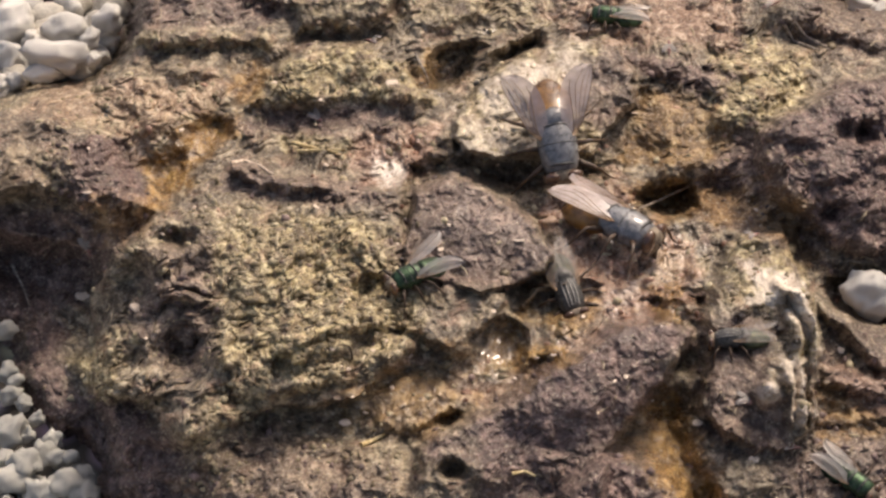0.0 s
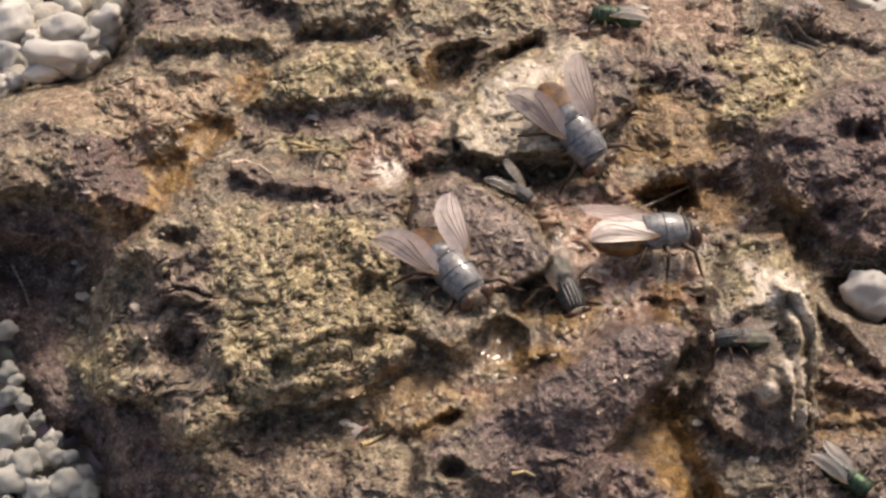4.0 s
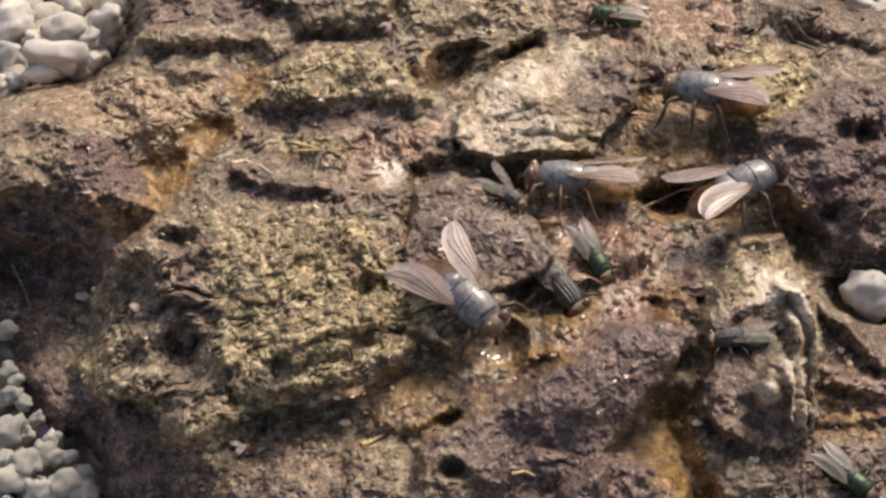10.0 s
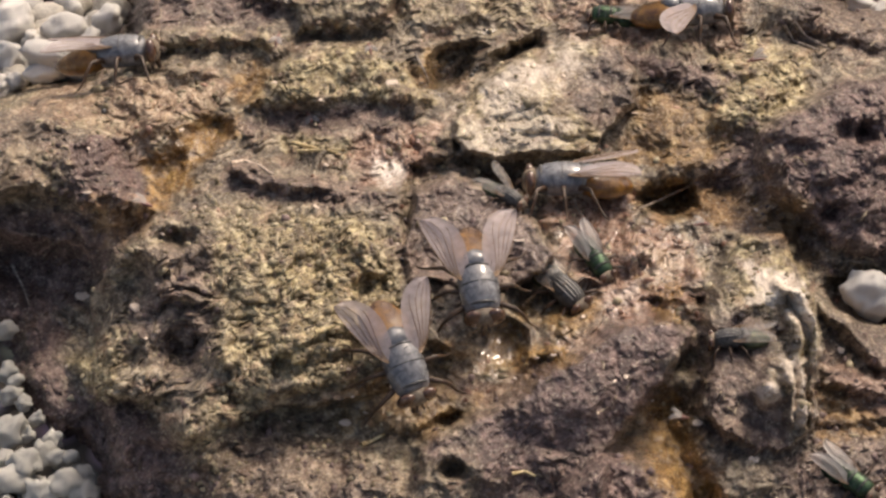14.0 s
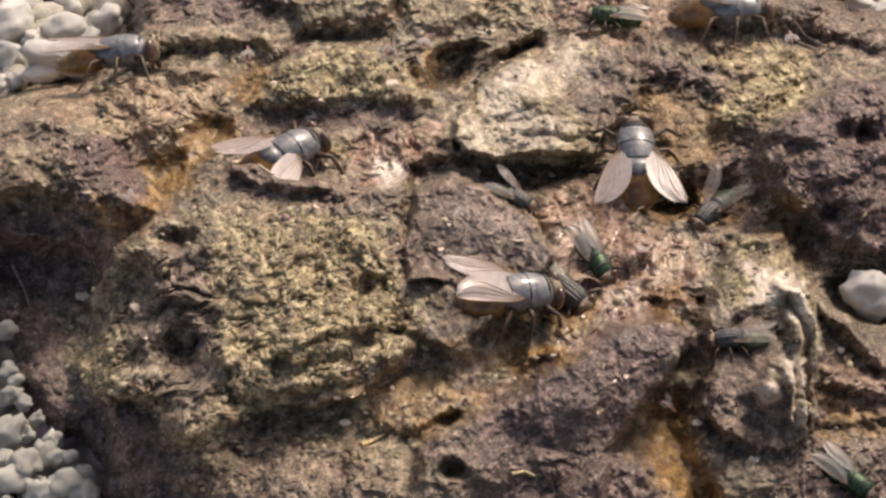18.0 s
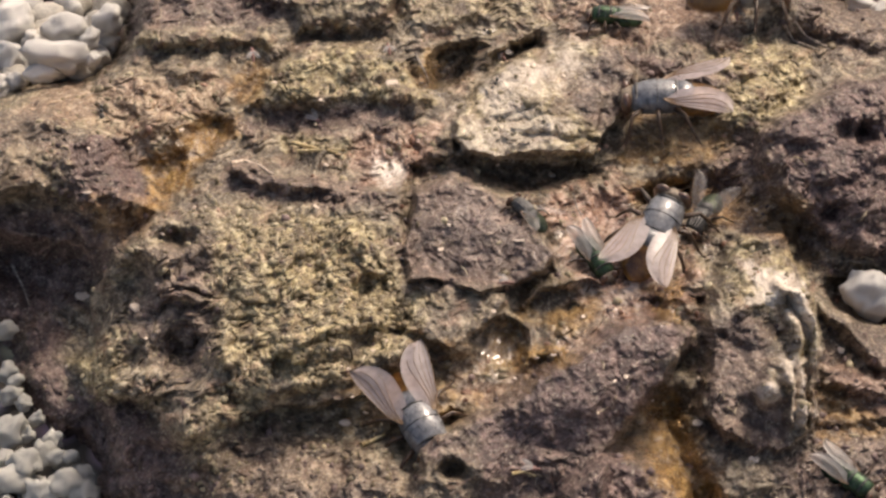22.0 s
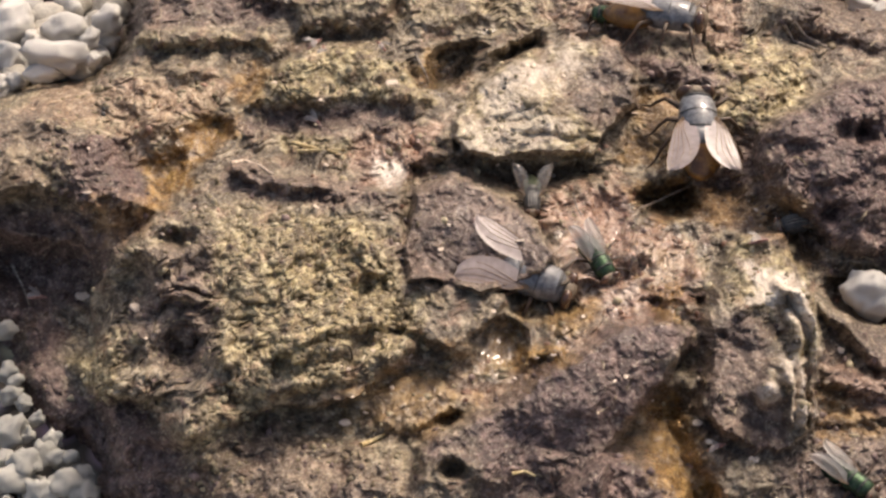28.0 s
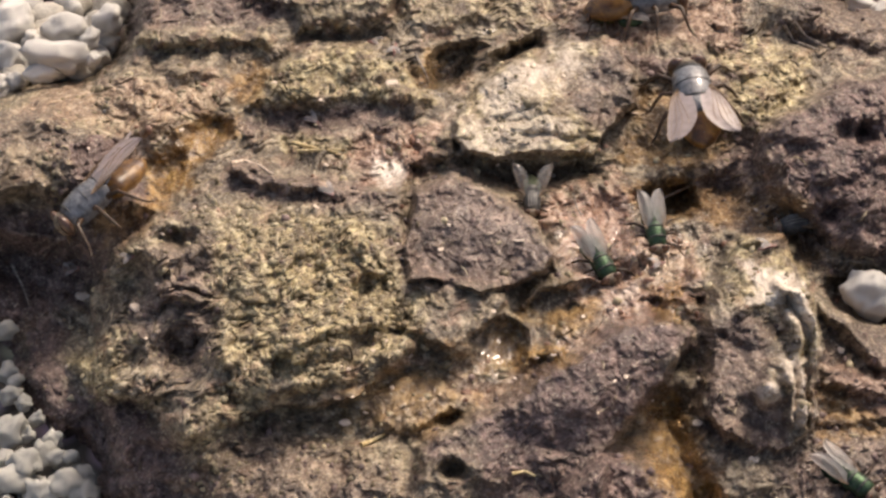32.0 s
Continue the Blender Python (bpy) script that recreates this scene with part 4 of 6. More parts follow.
GROUND_OB = build_ground()
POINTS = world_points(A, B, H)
NORMALS = np.cross(np.gradient(POINTS, axis=1), np.gradient(POINTS, axis=0)).reshape(-1, 3)
NORMALS /= np.linalg.norm(NORMALS, axis=1, keepdims=True)
POINTS = POINTS.reshape(-1, 3)
mound = tagged(empty("rotting_mound"), "crusty tan and purple-brown rotting mound with wet amber hollows", "mound")
solid = np.maximum.reduce([H[:-1, :-1], H[1:, :-1], H[:-1, 1:], H[1:, 1:]]) > -2.9
cell = CHUNK[:-1, :-1]
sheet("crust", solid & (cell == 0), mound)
sheet("tan_block", solid & (cell == 1), mound, "pale tan crusty block with a greyish shoulder")
sheet("wedge_stone", solid & (cell == 2), mound, "purplish brown wedge-shaped stone")
sheet("ribbed_knoll", solid & (cell == 3), mound, "tan knoll with curved shell-like ribs")
sheet("slab", solid & (cell == 4), mound, "dull purple-brown slab")
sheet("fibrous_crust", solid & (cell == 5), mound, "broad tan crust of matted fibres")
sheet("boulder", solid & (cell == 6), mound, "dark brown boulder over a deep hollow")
sheet("pitted_mass", solid & (cell == 7), mound, "rough purple-black pitted mass")
sheet("ledge", solid & (cell == 8), mound, "greenish tan crumbly ledge")


# ---- white gravel ----
def pebble_shape(seed, fine):
    bm = bmesh.new()
    bmesh.ops.create_icosphere(bm, subdivisions=fine, radius=1)
    shift = Vector((seed * 3.7, seed * 1.3, seed * 7.1))
    for v in bm.verts:
        n = v.co.normalized()
        v.co = n * (1 + 0.50 * noise.noise(n * 1.1 + shift) + 0.34 * noise.noise(n * 2.0 + shift) + 0.13 * noise.noise(n * 4.1 + shift) + 0.09 * noise.noise(n * 9 + shift))
        v.co.z *= 0.85
    return bm


PEBBLES = [mesh_of(pebble_shape(k, 3), "pebble", PEBBLE) for k in range(7)]
DUSTY_PEBBLES = [mesh_of(pebble_shape(k + 9, 3), "pebble", DUSTY) for k in range(7)]


def lay_pebble(a, b, size, rise, k, turn=0, wide=1.0):
    """A pebble seen at face coordinates a, b; size is its radius in mm, rise the height of its middle."""
    dusty = b < 0 and a < 0
    ob = new("pebble", (DUSTY_PEBBLES if dusty else PEBBLES)[k % 7])
    ob.location = Vector(tuple(world_points(np.float64(a), np.float64(b), np.float64(rise))))
    ob.rotation_euler = (radians(turn * 1.7), radians(turn * 0.6) if wide == 1.0 else 0.2, radians(turn))
    ob.scale = Vector((size * wide, size, size)) * MM
    return tagged(ob, "dusty grey-white pebble at the foot of the mound" if dusty else "rounded white coral pebble lying in the gravel", "pebble", "gravel pebbles")


def lay_gravel():
    # The largest pebbles beside the mound.
    lay_pebble(-61.2, 39.4, 3.1, 4.0, 0, 30, 1.2)
    lay_pebble(-54.4, 34.9, 2.4, 5.0, 1, 5, 1.75)
    lay_pebble(-47.7, 40.3, 2.4, 4.0, 2, 80, 1.0)
    lay_pebble(-53.5, 38.9, 2.3, 3.0, 3, 10, 1.3)
    lay_pebble(-58.6, 42.4, 2.0, 2.5, 4, 40, 1.2)
    lay_pebble(-53.8, 42.6, 1.8, 2.2, 5, 140, 1.2)
    lay_pebble(-61.1, 34.9, 2.1, 2.4, 6, 20, 1.0)
    lay_pebble(-58.4, 37.4, 1.4, 3.4, 2, 60, 1.0)
    lay_pebble(-49.9, 37.3, 1.5, 4.0, 0, 60, 1.2)
    lay_pebble(-49.3, 34.4, 1.1, 4.0, 3, 60, 1.2)
    lay_pebble(-56.3, 32.3, 1.4, 3.6, 3, 15, 1.6)
    lay_pebble(-56.0, -16.2, 2.3, 2.8, 1, 50, 1.0)
    lay_pebble(-53.8, -20.0, 2.0, 3.0, 2, 20, 1.1)
    lay_pebble(-51.6, -18.9, 1.7, 2.4, 3, 20, 1.0)
    lay_pebble(-55.3, -21.9, 1.8, 2.6, 4, 20, 1.2)
    lay_pebble(-48.4, -22.5, 2.0, 2.4, 5, 20, 1.3)
    lay_pebble(-51.5, -23.2, 1.8, 2.6, 6, 20, 1.1)
    lay_pebble(-49.8, -19.3, 1.4, 2.0, 0, 60, 1.0)
    lay_pebble(-56.5, -11.5, 1.5, 1.6, 2, 100, 1.0)
    lay_pebble(-57.2, -8.6, 1.4, 1.4, 5, 10, 1.0)
    lay_pebble(-53.8, -16.4, 1.2, 2.2, 6, 70, 1.0)
    lay_pebble(-56.5, -19.3, 1.2, 2.0, 3, 0, 1.0)
    lay_pebble(-45.8, -23.9, 1.5, 1.6, 1, 30, 1.0)
    lay_pebble(-58.1, -3.1, 1.7, 4.0, 3, 100, 0.8)
    lay_pebble(59.9, 42.9, 1.5, 3.0, 4, 0, 1.6)
    lay_pebble(62.7, 41.8, 1.5, 3.0, 1, 50, 1.4)
    lay_pebble(-50.5, -17.2, 1.4, 2.2, 2, 40, 1.0)
    lay_pebble(-48.2, -19.3, 1.3, 2.0, 4, 110, 1.0)
    lay_pebble(-46.1, -21.4, 1.3, 1.8, 0, 200, 1.0)
    lay_pebble(-52.7, -14.4, 1.2, 2.0, 6, 75, 1.0)
    lay_pebble(-46.9, -23.2, 1.4, 1.8, 3, 15, 1.0)
    lay_pebble(-54.8, -12.6, 1.1, 1.8, 1, 20, 1.0)
    lay_pebble(-56.0, -9.8, 1.1, 1.8, 4, 90, 1.0)
    rng = random.Random(4)
    spots = []
    while len(spots) < 120:
        a, b = rng.uniform(-64, -40), rng.choice((rng.uniform(18, 40), rng.uniform(-40, -22)))
        if sample(foot_map, a, b) < -0.8 and all((a - p) ** 2 + (b - q) ** 2 > 3 for p, q in spots):
            spots.append((a, b))
            lay_pebble(a, b, rng.uniform(1.1, 2.1), rng.uniform(0.0, 0.9), rng.randrange(7), rng.uniform(0, 360))
    # Loose gravel all round, as one mass.
    shapes = []
    for k in range(5):
        bm = pebble_shape(k + 20, 2)
        shapes.append((np.array([v.co[:] for v in bm.verts]), np.array([[v.index for v in f.verts] for f in bm.faces])))
        bm.free()
    verts, faces, count = [], [], 0
    gen = np.random.default_rng(7)
    for _ in range(5200):
        g, far = gen.uniform(0, 6.3), 60 + abs(gen.normal(0, 75))
        a, b = far * 1.15 * math.cos(g), far * 0.8 * math.sin(g)
        r = gen.uniform(1.4, 3.4)
        clear = sample(foot_map, a, b) if abs(a) < 117 and abs(b) < 83 else -9
        if clear > -0.6:
            continue
        v, f = shapes[gen.integers(5)]
        g = gen.uniform(0, 6.3)
        turned = v @ np.array([[math.cos(g), math.sin(g), 0], [-math.sin(g), math.cos(g), 0], [0, 0, 1]])
        spot = world_points(np.float64(a), np.float64(b), np.float64(gen.uniform(-0.6, 0.8)))
        verts.append(turned * r * MM + spot)
        faces.append(f + count)
        count += len(v)
    data = bpy.data.meshes.new("gravel")
    data.from_pydata(np.concatenate(verts).tolist(), [], np.concatenate(faces).tolist())
    data.polygons.foreach_set("use_smooth", [True] * len(data.polygons))
    data.materials.append(PEBBLE_MIX)
    tagged(new("gravel", data), "loose white coral gravel heaped round the mound", "gravel", kind="stuff")


foot_map = foot
lay_gravel()
def lay_white_stone(a, b):
    bm = bmesh.new()
    bmesh.ops.create_icosphere(bm, subdivisions=4, radius=1)
    for v in bm.verts:
        n = v.co.normalized()
        v.co = n * (1 + 0.30 * noise.noise(n * 1.3) + 0.16 * noise.noise(n * 3.1) - 0.10 * max(0, noise.noise(n * 5.0 + Vector((3, 1, 2)))) + 0.04 * noise.noise(n * 11))
    ob = new("white_stone", mesh_of(bm, "white_stone", PEBBLE))
    # Held out towards the camera, above the hollow's floor, so sun reaches it.
    ob.location = at_face(a, b, 4.6)
    ob.scale = Vector((3.5, 3.0, 3.2)) * MM
    return ob


white = lay_white_stone(55.5, 1.8)
tagged(white, "white pitted stone in front of a dark hollow of the mound", "stone")


# ---- litter on the crust ----
def litter_material(name, dark, light):
    n = Nodes(name)
    grain = n.noise(0.7, 4, 0.6, 0.5)
    colour = n.mix(n.ramp(grain, (0.38, 0.0), (0.62, 1.0)), dark, light)
    n.bump(grain, 0.4, 0.08)
    return n.finish(Base_Color=colour, Roughness=0.6)


STRAW = litter_material("dry_straw", (0.34, 0.24, 0.10), (0.72, 0.60, 0.34))
TWIG = litter_material("weathered_twig", (0.10, 0.075, 0.055), (0.42, 0.36, 0.30))
FLAKE = litter_material("pale_flake", (0.48, 0.36, 0.26), (0.82, 0.72, 0.60))


def lay_stick(name, label, spots, thick, material, lift=0.25):
    """A thin stick lying along face coordinates, tapered and a little bent."""
    bm = bmesh.new()
    pts = [at_face(a, b, lift) for a, b in spots]
    rings = []
    for k, p in enumerate(pts):
        way = (pts[min(k + 1, len(pts) - 1)] - pts[max(k - 1, 0)]).normalized()
        side = way.cross(Vector((0.1, 0.2, 0.97))).normalized()
        top = side.cross(way)
        r = thick * MM * (1.0 - 0.5 * k / len(pts))
        rings.append([bm.verts.new(p - pts[0] + r * (side * math.cos(g) + top * math.sin(g))) for g in (0, 1.05, 2.09, 3.14, 4.19, 5.24)])
    for r0, r1 in zip(rings, rings[1:]):
        for i in range(6):
            bm.faces.new((r0[i], r0[(i + 1) % 6], r1[(i + 1) % 6], r1[i]))
    bm.faces.new(rings[0]), bm.faces.new(rings[-1][::-1])
    ob = new(name, mesh_of(bm, name, material))
    ob.location = pts[0]
    return tagged(ob, label, name, "litter on the crust")


lay_stick("twig", "pale bent twig lying on a dark ridge", [(-28.2, 19.1), (-26.3, 19.4), (-24.2, 18.6), (-22.3, 17.4)], 0.30, FLAKE, 0.8)
lay_stick("straw", "short yellow straw lying on tan crust", [(-20.3, 22.0), (-18.0, 21.4), (-14.1, 20.5)], 0.30, STRAW, 0.5)
lay_stick("straw", "short yellow straw lying on tan crust", [(-19.5, 20.8), (-16.8, 20.9), (-13.2, 20.9)], 0.26, STRAW, 0.5)
lay_stick("straw", "stubby pale straw stuck to the crust", [(-16.0, -2.8), (-14.9, -2.5), (-13.7, -2.0)], 0.36, STRAW, 0.5)
lay_stick("twig", "thin grey twig across a dark opening", [(25.6, 12.9), (28.5, 14.0), (32.8, 16.0)], 0.15, TWIG, 2.6)
lay_stick("twig", "thin dark twig standing out of a hollow", [(-57.8, 5.5), (-56.0, 2.5), (-54.7, -0.0)], 0.22, TWIG, 1.0)
lay_stick("twig", "thin dark twig beside the tan block", [(-3.8, 34.4), (-2.7, 32.2), (-1.9, 30.4)], 0.18, TWIG, 0.6)
lay_stick("rootlet", "curled brown rootlet on purple crust", [(47.1, 38.6), (48.5, 36.3), (51.6, 34.9)], 0.24, TWIG, 0.5)
lay_stick("rootlet", "curled brown rootlet on purple crust", [(48.4, 39.0), (50.2, 36.9), (52.8, 35.4)], 0.24, TWIG, 0.5)
lay_stick("rootlet", "thin upright rootlet in wet crust", [(17.3, 14.4), (17.7, 13.0), (18.3, 12.1)], 0.14, TWIG, 1.2)
lay_stick("straw", "short pale straw on the lower crust", [(-10.3, -17.0), (-8.9, -16.5), (-7.3, -15.7)], 0.34, STRAW, 0.4)
lay_stick("straw", "short pale straw on the lower crust", [(8.6, -20.2), (10.1, -19.9), (11.5, -20.5)], 0.24, STRAW, 0.4)


def heights(a, b):
    """Height of the crust at many face coordinates."""
    i, j = np.interp(a, line_a, np.arange(len(line_a))), np.interp(b, line_b, np.arange(len(line_b)))
    return H[np.round(j).astype(int), np.round(i).astype(int)]


def fibre_material():
    n = Nodes("matted_fibre")
    pick = n.island()
    colour = n.ramp(pick, (0.0, (0.060, 0.042, 0.028)), (0.35, (0.170, 0.128, 0.076)), (0.7, (0.360, 0.290, 0.178)), (1.0, (0.640, 0.555, 0.385)))
    colour = n.mix(n.ramp(n.noise(0.6, 3), (0.4, 0.0), (0.65, 0.5)), colour, (0.12, 0.085, 0.055))
    return n.finish(Base_Color=colour, Roughness=0.55)


def lay_fibres(count, seed):
    """Short bent fibres pressed into the crust, most of them on its tan parts."""
    gen = np.random.default_rng(seed)
    a, b = gen.uniform(-52, 60, count * 6), gen.uniform(-31, 42, count * 6)
    ia, jb = np.searchsorted(line_a, a), np.searchsorted(line_b, b)
    chance = 0.03 + 0.9 * (fibrous[jb, ia] - 0.35) * (0.3 + 0.7 * LAYER["tan"][jb, ia]) - 0.5 * LAYER["amber"][jb, ia]
    keep = (gen.uniform(0, 1, len(a)) < chance) & (foot[jb, ia] > 3)
    a, b = a[keep][:count], b[keep][:count]
    n = len(a)
    way = gen.normal(0.5, 0.75, n)
    bend, long, thick = gen.normal(0, 0.22, n), gen.uniform(0.10, 0.42, n), gen.uniform(0.08, 0.22, n)
    rings, sides = [], 4
    lift = gen.uniform(-0.06, 0.10, n)
    for k in range(6):
        h = heights(a, b) + lift + 0.05 * k * (gen.uniform(0, 1, n) - 0.3)
        centre = world_points(a, b, h)
        r = thick * (1 - 0.11 * k) * MM
        across = np.stack([-np.sin(way), np.cos(way) * math.sin(TILT), np.cos(way) * math.cos(TILT)], -1)
        for q in range(sides):
            g = 2 * math.pi * q / sides
            rings.append(centre + (r * math.cos(g))[:, None] * across + (r * math.sin(g))[:, None] * np.array(TOWARD_VIEW))
        way = way + bend
        a, b = a + long * np.cos(way), b + long * np.sin(way)
    verts = np.stack(rings, 1)
    quads = np.array([[k * sides + q, k * sides + (q + 1) % sides, (k + 1) * sides + (q + 1) % sides, (k + 1) * sides + q] for k in range(5) for q in range(sides)])
    faces = (quads[None] + (np.arange(n) * 6 * sides)[:, None, None]).reshape(-1, 4)
    data = bpy.data.meshes.new("plant_fibres")
    data.from_pydata(verts.reshape(-1, 3).tolist(), [], faces.tolist())
    data.polygons.foreach_set("use_smooth", [True] * len(data.polygons))
    data.materials.append(fibre_material())
    return tagged(new("plant_fibres", data), "matted dry plant fibres stuck to the tan crust", "plant fibres", kind="stuff")


TOWARD_VIEW = (0, -math.cos(TILT), math.sin(TILT))
lay_fibres(1300, 31)


def crumb_material(name, dark, light):
    n = Nodes(name)
    colour = n.ramp(n.island(), (0.0, dark), (0.55, tuple((p + q) / 2.6 for p, q in zip(dark, light))), (1.0, light))
    colour = n.mix(n.ramp(n.noise(0.3, 3), (0.4, 0.0), (0.65, 0.6)), colour, dark)
    return n.finish(Base_Color=colour, Roughness=0.5)


def lay_crumbs(kind, label, material, count, seed):
    """Crumbs of crust, on one kind of its surface."""
    gen = np.random.default_rng(seed)
    bm = bmesh.new()
    bmesh.ops.create_icosphere(bm, subdivisions=1, radius=1)
    base, tris = np.array([v.co[:] for v in bm.verts]), np.array([[v.index for v in f.verts] for f in bm.faces])
    bm.free()
    a, b = gen.uniform(-54, 62, count * 7), gen.uniform(-31, 43, count * 7)
    ia, jb = np.searchsorted(line_a, a), np.searchsorted(line_b, b)
    here = LAYER[kind][jb, ia] * (1 - 0.8 * LAYER["amber"][jb, ia]) * (1 if kind == "purple" else 1 - LAYER["purple"][jb, ia])
    here = here * np.where((CHUNK[jb, ia] > 0) & (CHUNK[jb, ia] < 5), 0.3, 1.0) * (1 - 0.6 * ease(b, 18, 26))
    keep = (foot[jb, ia] > 2) & (gen.uniform(0, 1, len(a)) < 1.2 * here)
    a, b = a[keep][:count], b[keep][:count]
    n = len(a)
    size = 0.13 + 0.42 * gen.uniform(0, 1, n) ** 2.2
    shape = base[None] * (1 + gen.normal(0, 0.22, (n, len(base), 1)))
    shape = shape * (size[:, None] * gen.uniform(0.5, 1.7, (n, 3)))[:, None, :] * MM
    verts = shape + world_points(a, b, heights(a, b) - 0.35 * size)[:, None, :]
    faces = (tris[None] + (np.arange(n) * len(base))[:, None, None]).reshape(-1, 3)
    data = bpy.data.meshes.new("crust_crumbs")
    data.from_pydata(verts.reshape(-1, 3).tolist(), [], faces.tolist())
    data.polygons.foreach_set("use_smooth", [True] * len(data.polygons))
    data.materials.append(material)
    return tagged(new("crust_crumbs", data), label, "crumbs", kind="stuff")


lay_crumbs("tan", "small pale tan crumbs on the tan crust", crumb_material("tan_crumb", (0.120, 0.088, 0.046), (0.640, 0.545, 0.345)), 3300, 37)
lay_crumbs("purple", "small purple-brown crumbs on the dark crust", crumb_material("purple_crumb", (0.055, 0.034, 0.030), (0.270, 0.185, 0.160)), 1300, 38)
lay_crumbs("pink", "small wet pinkish crumbs on the wet crust", crumb_material("pink_crumb", (0.180, 0.080, 0.045), (0.640, 0.420, 0.310)), 600, 39)


def flake_shape(seed):
    bm = bmesh.new()
    bmesh.ops.create_icosphere(bm, subdivisions=2, radius=1)
    shift = Vector((seed * 2.1, 5.0, seed * 0.7))
    for v in bm.verts:
        v.co *= 1 + 0.45 * noise.noise(v.co * 1.4 + shift)
        v.co.z *= 0.35
        v.co.z += 0.25 * v.co.x * v.co.x
    return mesh_of(bm, "flake", FLAKE)


FLAKES = [flake_shape(k) for k in range(4)]


def lay_flake(a, b, size, turn, k, wide=1.6):
    ob = new("flake", FLAKES[k % 4])
    ob.location = at_face(a, b, 0.1)
    ob.rotation_euler = (radians(20), radians(8), radians(turn))
    ob.scale = Vector((size * wide, size, size)) * MM
    return tagged(ob, "small pale papery flake stuck to the crust", "flake", "litter on the crust")


lay_flake(-6.9, 30.1, 0.6, 30, 0)
lay_flake(-47.8, 1.4, 0.7, 10, 1)
lay_flake(-39.6, -0.0, 0.9, 60, 2, 1.0)
lay_flake(32.1, -14.3, 0.5, 30, 3)
lay_flake(14.6, 17.7, 0.5, 80, 1)
lay_flake(51.0, -5.3, 0.5, 0, 0, 1.0)
lay_flake(39.0, -18.7, 0.5, 0, 2)
lay_flake(-12.4, -14.3, 0.5, 0, 3)
rng = random.Random(12)
for k in range(60):
    a, b = rng.uniform(-50, 57), rng.uniform(-30, 32)
    if sample(foot_map, a, b) > 4:
        lay_flake(a, b, rng.uniform(0.14, 0.36), rng.uniform(0, 180), k, rng.uniform(1.0, 2.4))


# ---- flies ----
def tube(bm, points, radii, sides=8, close=True):
    """A tapered tube through points, in mm."""
    pts = [Vector(p) for p in points]
    rings = []
    for k, p in enumerate(pts):
        way = (pts[min(k + 1, len(pts) - 1)] - pts[max(k - 1, 0)]).normalized()
        side = way.cross(Vector((0.13, 0.21, 0.97))).normalized()
        top = side.cross(way)
        rings.append([bm.verts.new((p + radii[k] * (side * math.cos(g) + top * math.sin(g))) * MM)
                      for g in (2 * math.pi * i / sides for i in range(sides))])
    for r0, r1 in zip(rings, rings[1:]):
        for i in range(sides):
            bm.faces.new((r0[i], r0[(i + 1) % sides], r1[(i + 1) % sides], r1[i]))
    if close:
        bm.faces.new(rings[0]), bm.faces.new(rings[-1][::-1])
    return bm


def loft(bm, rings, sides=20):
    """A rounded body along x from rings (x, z, half width, half height), in mm."""
    made = [[bm.verts.new(Vector((x, w * math.cos(g), z + t * math.sin(g))) * MM)
             for g in (2 * math.pi * i / sides for i in range(sides))] for x, z, w, t in rings]
    for r0, r1 in zip(made, made[1:]):
        for i in range(sides):
            bm.faces.new((r0[i], r0[(i + 1) % sides], r1[(i + 1) % sides], r1[i]))
    bm.faces.new(made[0]), bm.faces.new(made[-1][::-1])
    bmesh.ops.recalc_face_normals(bm, faces=bm.faces)
    return bm


def egg(bm, centre, radii, fine=3):
    m = Matrix.LocRotScale(Vector(centre) * MM, None, Vector(radii) * MM)
    bmesh.ops.create_icosphere(bm, subdivisions=fine, radius=1, matrix=m)
    return bm


def wing_outline(u):
    """Half widths of a wing in front of and behind its axis, u from root to tip."""
    front = 0.20 * (min(1, u / 0.25) ** 0.6) * math.sqrt(max(0, 1 - max(0, (u - 0.45) / 0.55) ** 2))
    back = 0.80 * (0.30 + 0.70 * math.sin(math.pi / 2 * min(1, u / 0.6))) * math.sqrt(max(0, 1 - max(0, (u - 0.58) / 0.42) ** 2))
    return front, back


def wing_mesh(length, width):
    bm = bmesh.new()
    n, m = 22, 8
    grid = []
    for i in range(n + 1):
        u = i / n
        front, back = wing_outline(u)
        row = []
        for j in range(m + 1):
            s = j / m
            y = (front * (1 - s) - back * s) * width * 0.5 * 2
            row.append(bm.verts.new(Vector((-u * length, y, 0.25 * math.sin(3 * u) - 0.12 * math.sin(s * 9) * u)) * MM))
        grid.append(row)
    for i in range(n):
        for j in range(m):
            bm.faces.new((grid[i][j], grid[i + 1][j], grid[i + 1][j + 1], grid[i][j + 1]))
    bmesh.ops.remove_doubles(bm, verts=bm.verts, dist=0.00002)
    return bm


def vein_mesh(length, width, r, s, end):
    bm = bmesh.new()
    pts = []
    for k in range(9):
        u = 0.02 + (end - 0.02) * k / 8
        front, back = wing_outline(u)
        spread = s * min(1, 0.25 + u * 1.1)
        y = (front * (1 - spread) - back * spread) * width
        pts.append((-u * length, y, 0.25 * math.sin(3 * u) - 0.12 * math.sin(spread * 9) * u + 0.02))
    return tube(bm, pts, [r * (1.5 if s == 0 else 1) * (1 - 0.6 * k / 8) for k in range(9)], 5)


VEINS = ((0.0, 0.97), (0.16, 0.98), (0.34, 0.97), (0.55, 0.9), (0.78, 0.72))


